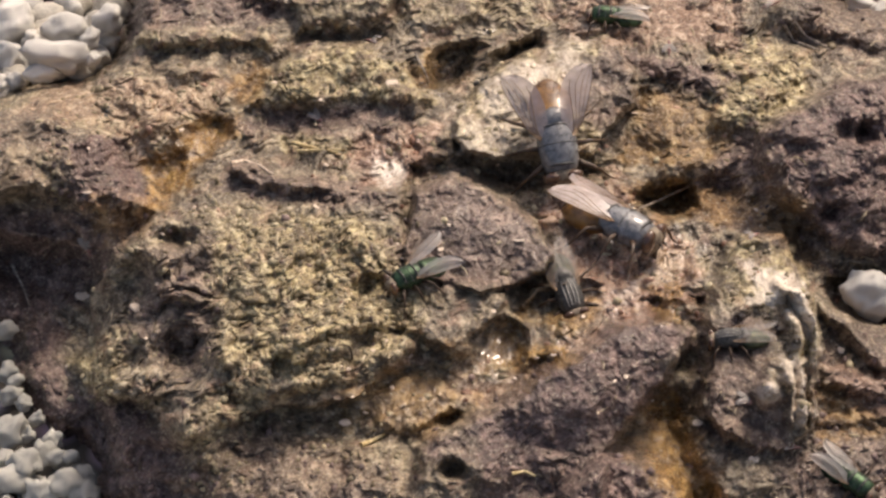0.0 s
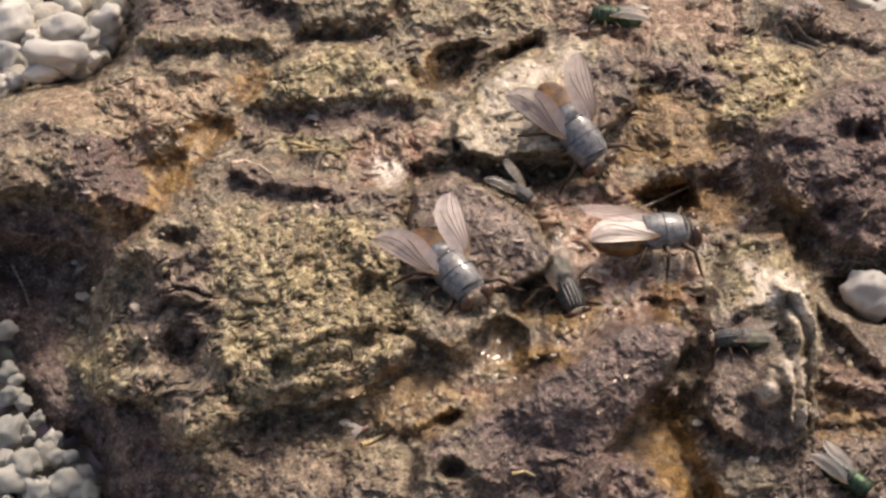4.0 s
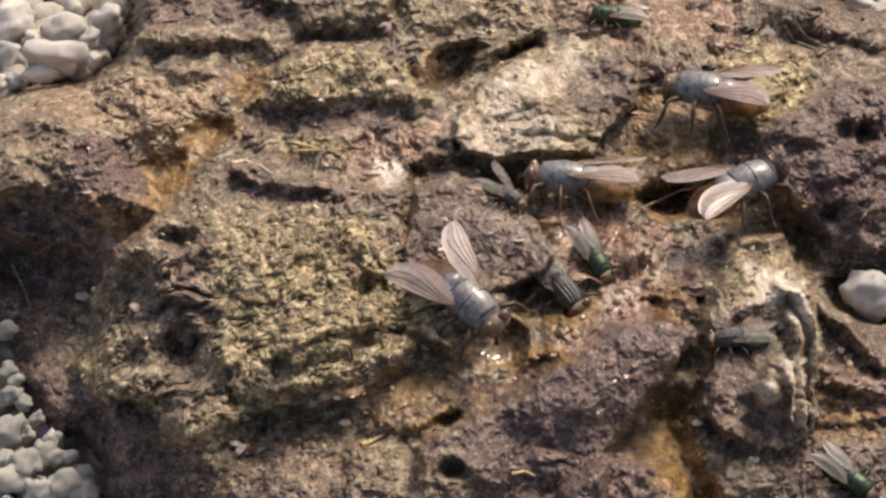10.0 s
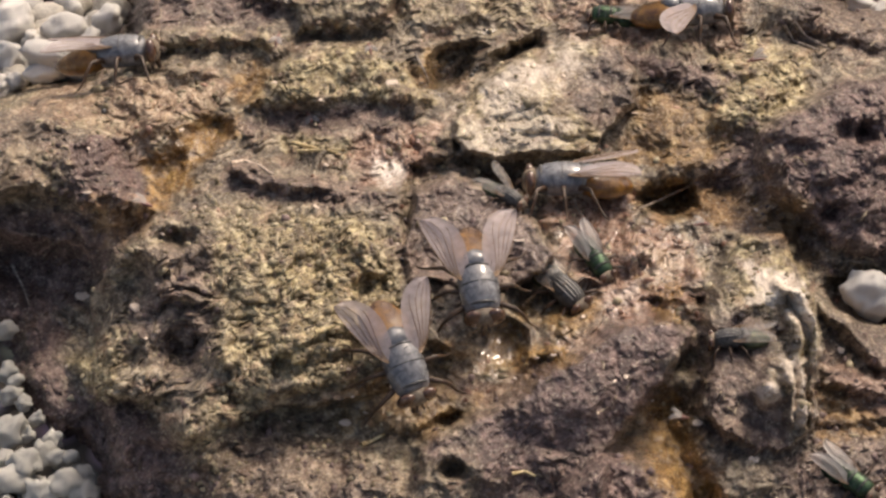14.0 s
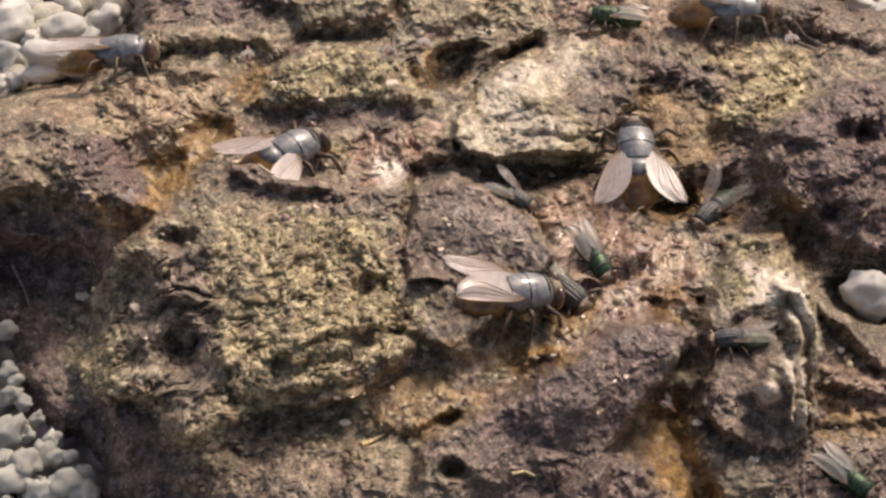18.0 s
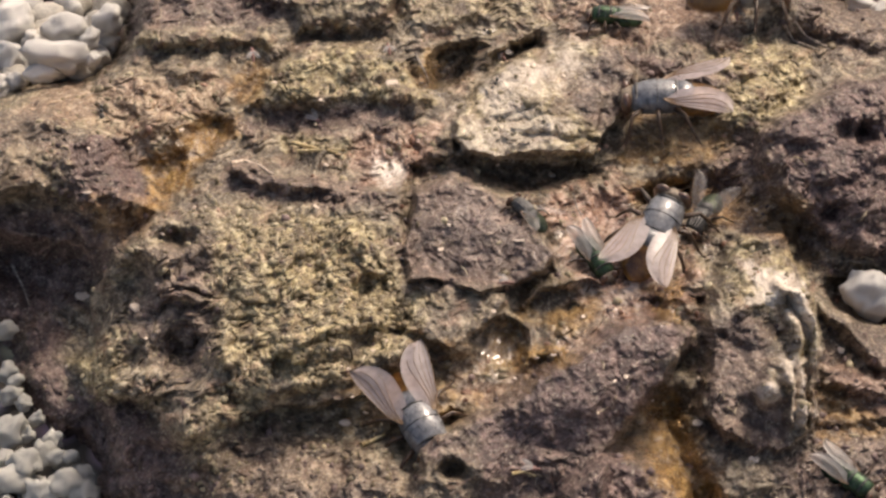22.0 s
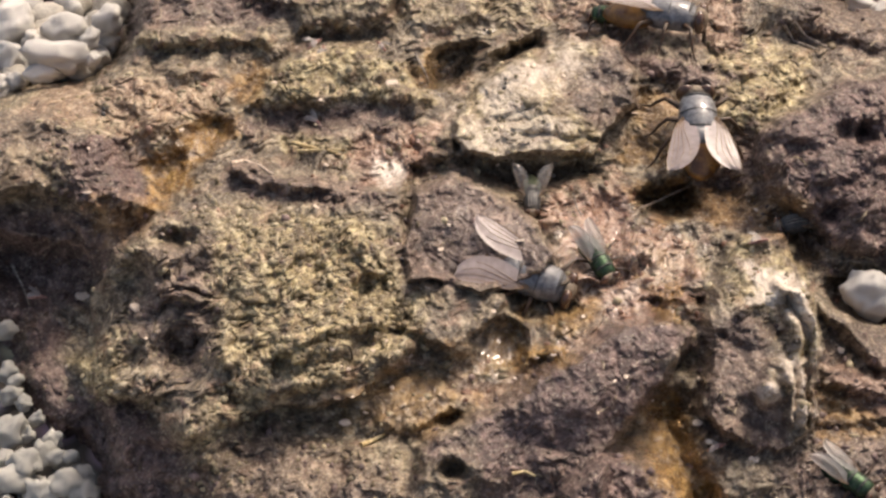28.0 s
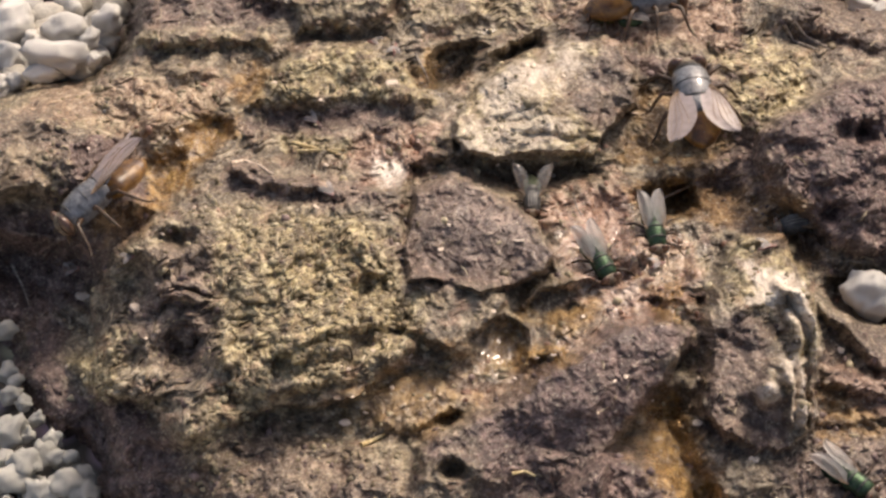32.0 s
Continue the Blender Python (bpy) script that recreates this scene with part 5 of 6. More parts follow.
def leg_mesh(side, fore, size):
    """fore: 1 front, 0 middle, -1 hind."""
    x0 = 1.2 + 1.5 * fore
    knee = (x0 + 1.6 * fore, side * 3.7, 3.0)
    shin = (x0 + 2.6 * fore - 0.3, side * 5.2, 0.75)
    toe = (x0 + 3.4 * fore - 0.4, side * 6.4, 0.15)
    bm = bmesh.new()
    pts = [(x0, side * 0.8, 1.9), (x0 + 0.7 * fore, side * 2.2, 2.7), knee, (shin[0] * 0.5 + knee[0] * 0.5, side * 4.6, 1.9),
           shin, ((shin[0] + toe[0]) / 2, side * 5.8, 0.3), toe]
    tube(bm, [tuple(c * size for c in p) for p in pts], [q * size for q in (0.36, 0.38, 0.25, 0.22, 0.16, 0.12, 0.07)], 7)
    return bm


GREY = body_material("grey_dusted_thorax", (0.085, 0.088, 0.094), (0.260, 0.262, 0.268), 0.9, rough=0.40, coat=0.9)
AMBER = body_material("amber_abdomen", (0.090, 0.034, 0.008), (0.340, 0.170, 0.035), 2.0, rough=0.32, furry=0.3, coat=0.4)
TAN_FACE = body_material("tan_face", (0.13, 0.095, 0.06), (0.30, 0.24, 0.17), 0.5, rough=0.6)
RED_EYE = body_material("brown_banded_eye", (0.060, 0.026, 0.016), (0.150, 0.080, 0.046), 0.7, rough=0.22, furry=0.15, coat=0.6)
DARK_LEG = body_material("dark_brown_leg", (0.030, 0.017, 0.010), (0.095, 0.050, 0.022), 0.6, rough=0.4)
BLACK = body_material("black_bristly_body", (0.016, 0.016, 0.016), (0.100, 0.096, 0.088), 0.35, rough=0.4)
PALE = body_material("pale_dusting", (0.20, 0.19, 0.17), (0.36, 0.34, 0.31), 0.4, rough=0.6)
GREEN = body_material("metallic_green", (0.014, 0.022, 0.016), (0.070, 0.135, 0.066), 1.2, metal=0.6, rough=0.40, furry=0.35)
BRONZE = body_material("bronze_green", (0.030, 0.044, 0.028), (0.130, 0.150, 0.090), 0.5, metal=0.7, rough=0.35)
SMOKE_WING = wing_material("smoky_wing", (0.46, 0.385, 0.37), 0.47)
CLEAR_WING = wing_material("clear_wing", (0.42, 0.39, 0.365), 0.56)
FAINT_WING = wing_material("faint_wing", (0.55, 0.51, 0.47), 0.78)
VEIN = body_material("wing_vein", (0.16, 0.095, 0.05), (0.28, 0.18, 0.10), 0.5)
GNAT = body_material("pinkish_gnat", (0.20, 0.09, 0.07), (0.48, 0.28, 0.24), 0.5)
HAIR = body_material("bristle", (0.012, 0.010, 0.010), (0.03, 0.026, 0.022), 0.5)


TALL = {}


def build_fly(name, label, size, skin, rear, stripes, eye_skin, wing_skin, spread, rise, droop=0.0, group="flies on the mound", fat=1.0):
    """A fly with its head towards +x; spread: how far each wing stands out from the body, rise: how far its tip is lifted, in degrees."""
    fly = tagged(empty(name), label, "fly", group)
    TALL[fly.name] = 2.9 * size
    k, z = size, 2.9
    wide, reach = (3.6, 9.0) if size > 1 else (3.1, 9.5)
    thorax = part("thorax", loft(bmesh.new(), [(x * k, (z + dz) * k, w * k * fat, t * k) for x, dz, w, t in (
        (4.55, -0.1, 0.5, 0.45), (4.45, -0.05, 1.3, 1.05), (4.0, 0.0, 1.8, 1.55), (3.1, 0.1, 2.1, 1.85), (1.8, 0.15, 2.2, 2.0),
        (0.4, 0.15, 2.2, 2.0), (-0.8, 0.1, 2.05, 1.85), (-1.5, 0.1, 1.75, 1.6), (-2.0, 0.2, 1.1, 1.1), (-2.25, 0.3, 0.3, 0.3))]), skin, fly)
    bm = loft(bmesh.new(), [(x * k, (z + 1.05) * k, w * k * fat, t * k) for x, w, t in (
        (-1.0, 0.5, 0.3), (-1.25, 1.5, 0.8), (-2.0, 1.55, 0.85), (-2.8, 1.1, 0.65), (-3.25, 0.3, 0.2))], 14)
    part("scutellum", bm, skin, thorax)
    groove = [(1.25 * k, y * k * fat, (z + 0.15 + 2.01 * math.sqrt(1 - (y / 2.32) ** 2)) * k) for y in (-2.1, -1.7, -1.1, -0.5, 0.5, 1.1, 1.7, 2.1)]
    part("suture", tube(bmesh.new(), groove, [0.07 * k] * 8, 5), BLACK, thorax)
    rear_seam = [(x * k, y * k * fat, (z + h) * k) for x, y, h in ((-0.6, -1.75, 1.05), (-0.95, -1.1, 1.68), (-1.05, 0, 1.93), (-0.95, 1.1, 1.68), (-0.6, 1.75, 1.05))]
    part("seam", tube(bmesh.new(), rear_seam, [0.06 * k, 0.11 * k, 0.12 * k, 0.11 * k, 0.06 * k], 6), BLACK, thorax)
    if skin is GREY:
        collar = [(3.75 * k, y * k * fat, (z + 0.02 + 1.66 * math.sqrt(1 - (y / 2.0) ** 2)) * k) for y in (-1.5, -1.0, -0.45, 0.45, 1.0, 1.5)]
        part("collar", tube(bmesh.new(), collar, [0.05 * k, 0.16 * k, 0.22 * k, 0.22 * k, 0.16 * k, 0.05 * k], 6), BLACK, thorax)
    if skin is GREEN:
        for x in (2.7, 0.1):
            hoop = [(x * k, y * k * fat, (z + 0.13 + 1.98 * math.sqrt(1 - (y / 2.25) ** 2)) * k) for y in (-2.0, -1.4, -0.7, 0, 0.7, 1.4, 2.0)]
            part("band", tube(bmesh.new(), hoop, [0.06 * k, 0.2 * k, 0.24 * k, 0.24 * k, 0.24 * k, 0.2 * k, 0.06 * k], 6), BLACK, thorax)
    if stripes:
        for y in (-0.95, -0.33, 0.33, 0.95):
            bm = bmesh.new()
            pts = [(x * k, y * k * fat * (1.0 if 0 < x < 3 else 0.85), (z + 0.16 + w * math.sqrt(max(0, 1 - (y / h) ** 2))) * k)
                   for x, w, h in ((3.9, 1.52, 1.75), (2.9, 1.85, 2.05), (1.8, 2.0, 2.2), (0.6, 2.0, 2.2), (-0.8, 1.83, 2.05))]
            tube(bm, pts, [0.05 * k, 0.16 * k, 0.18 * k, 0.17 * k, 0.06 * k], 6)
            part("stripe", bm, stripes, thorax)
    # Abdomen, ring by ring.
    rings = []
    for x, w, t in ((-0.6, 0.8, 0.8), (-1.2, 1.7, 1.35), (-2.1, 2.25, 1.65), (-3.0, 2.42, 1.7), (-3.06, 2.34, 1.64), (-4.2, 2.45, 1.65),
                    (-4.26, 2.36, 1.58), (-5.3, 2.1, 1.4), (-5.36, 2.0, 1.32), (-6.3, 1.45, 0.98), (-6.9, 0.75, 0.55), (-7.15, 0.15, 0.12)):
        rings.append((x * k, (z - 0.35 + 0.09 * (x + 1) - droop * max(0, -x - 1) * 0.1) * k, w * k * fat, t * k))
    abdomen = part("abdomen", loft(bmesh.new(), rings), rear, fly)
    # Head with its eyes, feelers and mouth.
    bm = loft(bmesh.new(), [(x * k, (z - 0.15) * k, w * k, t * k) for x, w, t in (
        (4.2, 0.6, 0.6), (4.35, 1.9, 1.4), (4.6, 2.12, 1.58), (5.4, 1.5, 1.35), (5.8, 0.8, 0.9), (5.95, 0.2, 0.25))], 16)
    head = part("head", bm, TAN_FACE, fly)
    for s in (1, -1):
        part("eye", egg(bmesh.new(), (5.0 * k, s * 1.22 * k, (z + 0.05) * k), (0.72 * k, 1.22 * k, 1.55 * k)), eye_skin, head, "large brown compound eye")
        part("antenna", tube(bmesh.new(), [(5.8 * k, s * 0.25 * k, z * k), (6.3 * k, s * 0.4 * k, (z - 0.1) * k), (6.6 * k, s * 0.5 * k, (z - 0.5) * k)],
                             [0.14 * k, 0.16 * k, 0.05 * k], 6), DARK_LEG, head)
    part("proboscis", tube(bmesh.new(), [(5.2 * k, 0, (z - 1.0) * k), (5.5 * k, 0, (z - 1.9) * k), (5.6 * k, 0, 0.35 * k), (5.65 * k, 0, 0.1 * k)],
                           [0.45 * k, 0.32 * k, 0.28 * k, 0.42 * k], 8), DARK_LEG, head)
    # Wings hinge at the shoulders.
    for s in (1, -1):
        wing = part("wing", wing_mesh(reach * k, wide * k), wing_skin, fly, "veined see-through wing")
        m = pose(0.7 * k * MM, s * 1.75 * k * MM, (z + 1.25) * k * MM) @ pose(0, 0, 0, 0, 0, -s * spread) @ pose(0, 0, 0, -s * 12, rise, 0)
        wing.matrix_basis = m @ Matrix.Diagonal((1, s, 1, 1))
        for along, end in VEINS:
            part("vein", vein_mesh(reach * k, wide * k, (0.066 if size > 1 else 0.048) * k, along, end), VEIN, wing)
        for fore in (1, 0, -1):
            part("leg", leg_mesh(s, fore, k), DARK_LEG, fly)
    # Bristles on the back.
    rng = random.Random(int(size * 100))
    bm = bmesh.new()
    for _ in range(46):
        x, g = rng.uniform(-6.6, 3.6), rng.uniform(0.2, math.pi - 0.2)
        w = 2.1 if x > -4 else 1.6
        root = Vector((x, w * math.cos(g) * fat, z - (0.0 if x > -1.5 else 0.8) + w * 0.84 * math.sin(g)))
        tip = root + Vector((-0.7, 0.55 * math.cos(g), 0.55 * math.sin(g)))
        tube(bm, [root * k, tip * k], [0.035 * k, 0.012 * k], 4)
    tagged(part("bristles", bm, HAIR, fly), kind="stuff")
    return fly


def build_gnat(label, size):
    """A tiny pale gnat."""
    gnat = tagged(empty("gnat"), label, "gnat", "gnats over the mound")
    k = size
    part("body", loft(bmesh.new(), [(x * k, z * k, w * k, w * k) for x, z, w in (
        (1.2, 0.5, 0.05), (1.05, 0.5, 0.22), (0.8, 0.52, 0.16), (0.4, 0.62, 0.36), (0.0, 0.6, 0.32), (-0.6, 0.5, 0.28), (-1.3, 0.42, 0.16), (-1.6, 0.4, 0.03))], 10), GNAT, gnat)
    for s in (1, -1):
        wing = part("wing", wing_mesh(2.0 * k, 0.85 * k), CLEAR_WING, gnat)
        wing.matrix_basis = pose(0.3 * k * MM, s * 0.2 * k * MM, 0.9 * k * MM, -s * 15, 16, -s * 28) @ Matrix.Diagonal((1, s, 1, 1))
        for fore in (1, 0, -1):
            part("leg", tube(bmesh.new(), [(fore * 0.3 * k, s * 0.2 * k, 0.4 * k), (fore * 0.6 * k, s * 0.8 * k, 0.6 * k), (fore * 0.9 * k, s * 1.2 * k, 0.0)],
                             [0.06 * k, 0.05 * k, 0.03 * k], 5), DARK_LEG, gnat)
    return gnat


def build_ant(label, size):
    """A small dark ant with its head towards +x."""
    ant = tagged(empty("ant"), label, "ant", "ants on the mound")
    k = size
    for name, x, r, wide in (("head", 1.3, 0.32, 1.1), ("thorax", 0.45, 0.26, 1.7), ("abdomen", -0.75, 0.46, 1.45)):
        part(name, egg(bmesh.new(), (x * k, 0, 0.55 * k), (r * wide * k, r * k, r * k), 2), BLACK, ant)
    for s in (1, -1):
        part("antenna", tube(bmesh.new(), [(1.55 * k, s * 0.12 * k, 0.7 * k), (1.9 * k, s * 0.4 * k, 0.9 * k), (2.3 * k, s * 0.5 * k, 0.5 * k)], [0.05 * k, 0.05 * k, 0.03 * k], 5), BLACK, ant)
        for fore in (1, 0, -1):
            part("leg", tube(bmesh.new(), [((0.45 + 0.2 * fore) * k, s * 0.15 * k, 0.5 * k), ((0.5 + 0.5 * fore) * k, s * 0.75 * k, 0.85 * k), ((0.5 + 0.9 * fore) * k, s * 1.25 * k, 0.0)],
                             [0.07 * k, 0.06 * k, 0.03 * k], 5), BLACK, ant)
    return ant


def large_fly(label, spread, rise, droop=0.0):
    return build_fly("large_fly", label, 1.13, GREY, AMBER, None, RED_EYE, SMOKE_WING, spread, rise, droop, "large grey flies", 1.06)


def green_fly(label, size, spread, rise):
    return build_fly("green_fly", label, size, GREEN, GREEN, None, RED_EYE, CLEAR_WING, spread, rise, 0, "green flies")


def striped_fly(label, size, spread, rise):
    return build_fly("striped_fly", label, size, BLACK, BRONZE, PALE, RED_EYE, FAINT_WING, spread, rise, 0, "small striped flies")


ACROSS, UPWARD = Vector((1, 0, 0)), Vector((0, math.sin(TILT), math.cos(TILT)))
TOWARD = Vector((0, -math.cos(TILT), math.sin(TILT)))


def perch(a, b, heading, lift=0.0, tip=0.0, lean=0.0, tall=0.0):
    """The pose of a fly that stands on the mound with its back, tall mm over its feet, in the camera's line with face
    coordinates a, b (mm), its head turned by heading as the camera sees it (0 right, 90 up), its back tilted to the
    camera where it heads up or down;
    lift in mm above the crust; tip: head up, lean: to its left, in degrees."""
    step = 2.0
    b = b - 0.78 * tall
    sa = float(sample(SOFT, a + step, b) - sample(SOFT, a - step, b)) / (2 * step)
    sb = float(sample(SOFT, a, b + step) - sample(SOFT, a, b - step)) / (2 * step)
    along = Vector((1, sa * VIEW_LEAN.y, sa))
    upward = Vector((0, 1 / math.sin(TILT) + sb * VIEW_LEAN.y, sb))
    n = along.cross(upward).normalized()
    g = radians(heading)
    n = (n * 0.35 + Vector((0, -0.45 * abs(math.sin(g)), 0.8))).normalized()
    f = ACROSS * math.cos(g) + UPWARD * math.sin(g)
    f = (f - TOWARD * (f.dot(n) / TOWARD.dot(n))).normalized()
    left = n.cross(f)
    m = Matrix((f, left, n)).transposed().to_4x4()
    m.translation = at_face(a, b) + n * (lift - 0.25) * MM
    return m @ pose(0, 0, 0, lean, -tip, 0)


def beat(fly, flights):
    """Key a fly's wings: they lie back at rest, beat while it flies, in spans of seconds, or are held out by an angle (left, right)."""
    for wing in [p for p in fly.children if p.name.startswith("wing")]:
        rest = wing.matrix_basis.copy()
        place, turn, size = rest.decompose()
        s = 1 if size.y > 0 else -1
        still = Matrix.Translation(place) @ turn.to_matrix().to_4x4()
        rows = [(0, still)]
        for start, end, *held in flights:
            rows.append((max(start - 0.07, rows[-1][0] + 0.04), still))
            t, up = start, True
            if held:
                angle = held[0] if s > 0 else held[-1]
                out = still @ pose(0, 0, 0, 0, 0, -angle)
                rows += [(start, out), (end, out)]
                t = end + 0.15
            while t < end:
                rows.append((t, still @ pose(0, 0, 0, s * (-50 if up else 15), 0, -30 * s)))
                t, up = t + 0.067, not up
            if t < 31.9:
                rows.append((t, still))
        if rows[-1][0] < 31.9:
            rows.append((32, still))
        walk(wing, rows)


def journey(fly, rows):
    """Key a fly from rows (seconds, a, b, heading, lift, tip, lean); long turns are cut into steps."""
    keys, last, tall = [], None, TALL.get(fly.name, 0.0)
    for row in rows:
        t, a, b, heading, lift, tip, lean = (*row, 0, 0, 0)[:7]
        if last and abs(heading - last[3]) > 60:
            n = int(abs(heading - last[3]) // 60) + 1
            for i in range(1, n):
                w = i / n
                q = [x + (y - x) * w for x, y in zip(last, (t, a, b, heading, lift, tip, lean))]
                keys.append((q[0], perch(*q[1:], tall)))
        keys.append((t, perch(a, b, heading, lift, tip, lean, tall)))
        last = (t, a, b, heading, lift, tip, lean)
    walk(fly, keys)


block_fly = large_fly("large grey fly with amber abdomen and half-spread wings", 24, 4)
ledge_fly = large_fly("large grey fly with brown eyes and folded smoky wings", 8, 5)
roaming_fly = large_fly("large grey fly with amber abdomen and swept wings", 17, 5)
stone_fly = large_fly("large grey fly resting head down with spread wings", 26, 5)
late_fly = large_fly("large grey fly with pale veined wings in a V", 16, 4)
edge_fly = large_fly("large dark grey fly at the edge of the crust", 7, 4)
passing_fly = large_fly("large grey fly with wings half open by the white stone", 22, 5)
crust_green_fly = green_fly("small shiny green fly with clear wings on tan crust", 0.70, 18, 10)
corner_green_fly = green_fly("small shiny green fly with long clear wings on purple crust", 0.66, 5, 8)
slope_green_fly = green_fly("small metallic green fly feeding on wet pink crust", 0.64, 4, 6)
upper_green_fly = green_fly("small green fly with pale wings beside the tan block", 0.62, 6, 0)
gap_green_fly = green_fly("small dark green fly beside the dark opening", 0.62, 4, 6)
shade_fly = striped_fly("small black and white striped fly in the shaded gap", 0.52, 22, 14)
knoll_fly = striped_fly("small grey striped fly on the ribbed knoll", 0.62, 6, 0)
cave_fly = striped_fly("small dark striped fly in the mouth of a wet hole", 0.80, 3, 0)
pit_fly = striped_fly("small black striped fly beside the brown pit", 0.64, 22, 15)

gnats = [build_gnat("tiny pinkish gnat with clear wings", size) for size in (1.0, 0.9, 1.0, 0.8, 0.9, 1.0, 0.8, 0.9)]
ledge_ant = build_ant("small black ant on pinkish crust", 0.8)
block_ant = build_ant("small black ant on the pale tan block", 0.8)


def motions():
    journey(block_fly, [(0, 14.8, 24.6, -80), (3.0, 14.8, 24.6, -80), (3.5, 16.8, 24.9, -62), (4.2, 17.5, 25.1, -50), (4.5, 27.0, 30.4, 30, 14),
                        (5.0, 36.0, 28.2, 170, 1, 0, 14), (10.2, 36.0, 28.2, 170, 1, 0, 14), (11.0, 35.5, 28.6, 165, 1), (11.4, 34.6, 29.1, 150, 1), (11.7, 34.3, 29.1, 150, 2),
                        (12.0, 28.7, 32.8, 150, 5), (12.4, 27.3, 39.6, 92), (12.75, 27.3, 39.6, 92), (13.0, 33.5, 41.9, 50, 1), (13.2, 33.7, 40.5, 2, 0, 0, -16), (17.6, 33.9, 40.3, 2, 0, 0, -16), (18.2, 40.9, 40.4, 0, 0, 0, -16),
                        (21.9, 41.4, 40.5, 0, 0, 0, -16), (22.5, 43.9, 60.2, 30, 14), (23.5, 16.0, 56.6, 10, 14), (24.0, 22.1, 41.4, 2, 0, 0, -14), (24.7, 25.6, 40.8, 2, 0, 0, -14), (25.6, 25.6, 40.8, 2, 0, 0, -14),
                        (27.4, 29.4, 39.9, -8, 0, 0, -14), (28.4, 29.8, 39.9, -8, 0, 0, -14), (28.9, 29.0, 40.6, 18, 0, 0, -14), (30.6, 28.4, 40.8, 36, 0, 0, -10), (31.4, 28.4, 40.9, 36, 0, 0, -10), (32, 27.4, 42.1, 6, 0, 0, -14)])
    journey(ledge_fly, [(0, 22.2, 10.9, -24, 0, 0, -22), (0.45, 22.2, 10.9, -24, 0, 0, -22), (0.6, 24.1, 8.5, -20, 1), (0.9, 26.6, 9.4, -26, 0, 0, -14), (2.7, 26.8, 9.4, -26, 0, 0, -14), (3.0, 27.7, 9.1, -10), (3.5, 27.2, 9.8, 2), (4.6, 26.8, 10.4, 5), (5.0, 33.4, 14.4, 13),
                        (6.3, 33.4, 14.4, 13), (6.6, 37.6, 13.8, 12, 3), (7.0, 39.2, 13.2, 22, 4, 0, -6), (11.6, 40.0, 13.3, 24, 4, 0, -6), (12.0, 63.1, 54.9, 30, 20), (16.0, 50.8, 63.8, 120, 20),
                        (16.4, 28.1, 20.8, 92), (16.8, 25.7, 19.2, 30), (17.1, 25.3, 19.1, 28), (17.5, 25.6, 20.2, 92, 0.4, -8), (18.6, 25.6, 20.3, 92, 0.4, -8), (19.0, 28.4, 23.6, 90, 0.4, -8),
                        (19.5, 28.3, 24.6, 105), (20.0, 31.4, 27.5, 128), (20.5, 31.6, 28.6, 140), (21.0, 30.5, 29.4, 150), (21.6, 30.5, 29.4, 150), (22.0, 30.4, 28.3, 182),
                        (22.5, 30.4, 27.5, 195), (23.2, 30.4, 27.5, 198), (23.5, 22.0, 38.6, 100, 2), (23.9, 17.9, 65.6, 90, 25), (30.2, -6.9, 65.6, 200, 25),
                        (30.7, -20.6, 30.4, 205, 6), (31.0, -25.4, 25.1, 205, 3, 0, 14), (31.4, -29.6, 23.1, 208, 2, 0, 26), (31.6, -36.8, 20.9, 216, 1, 0, 36), (31.8, -44.0, 14.6, 222, 1, 0, 46), (32, -43.7, 14.6, 222, 1, 0, 46)])
    journey(roaming_fly, [(0, 71.7, 1.8, 170, 25), (6.2, 71.7, 1.8, 170, 25), (6.5, 31.4, 10.8, 170, 6), (6.9, 17.2, 16.5, 174, 0, 0, 18), (12.6, 17.2, 16.5, 174, 0, 0, 18), (13.0, 16.5, 16.7, 180, 0, 0, 16),
                          (14.2, 17.2, 16.5, 181, 0, 0, 16), (14.5, 19.5, 17.0, 190), (14.9, 42.5, 63.8, 100, 25), (18.8, 73.7, -11.1, 175, 25), (19.2, 73.7, -11.1, 175, 25), (19.6, 40.3, -7.7, 180, 6), (19.8, 13.2, -8.8, 185, 3), (20.0, 7.0, -8.9, 192, 2), (20.2, 3.0, -10.4, 208),
                          (20.4, 1.6, -11.1, 242), (20.55, -0.7, -11.5, 268), (20.7, -2.3, -12.9, 292), (21.0, -3.0, -12.8, 300), (22.2, -3.0, -12.7, 300), (22.6, -0.1, -13.6, 348), (23.0, -0.6, -10.9, 379),
                          (24.2, -0.6, -10.9, 379), (24.5, 2.3, -5.8, 415), (25.0, 9.4, -2.9, 400), (25.7, 9.6, -2.6, 400), (27.2, 8.8, 13.0, 385), (27.6, 8.8, 13.0, 385),
                          (28.0, 10.5, 5.3, 340), (28.6, 11.6, 4.6, 335), (28.9, 21.3, -50.2, 300, 25), (32, 21.3, -50.2, 300, 25)])
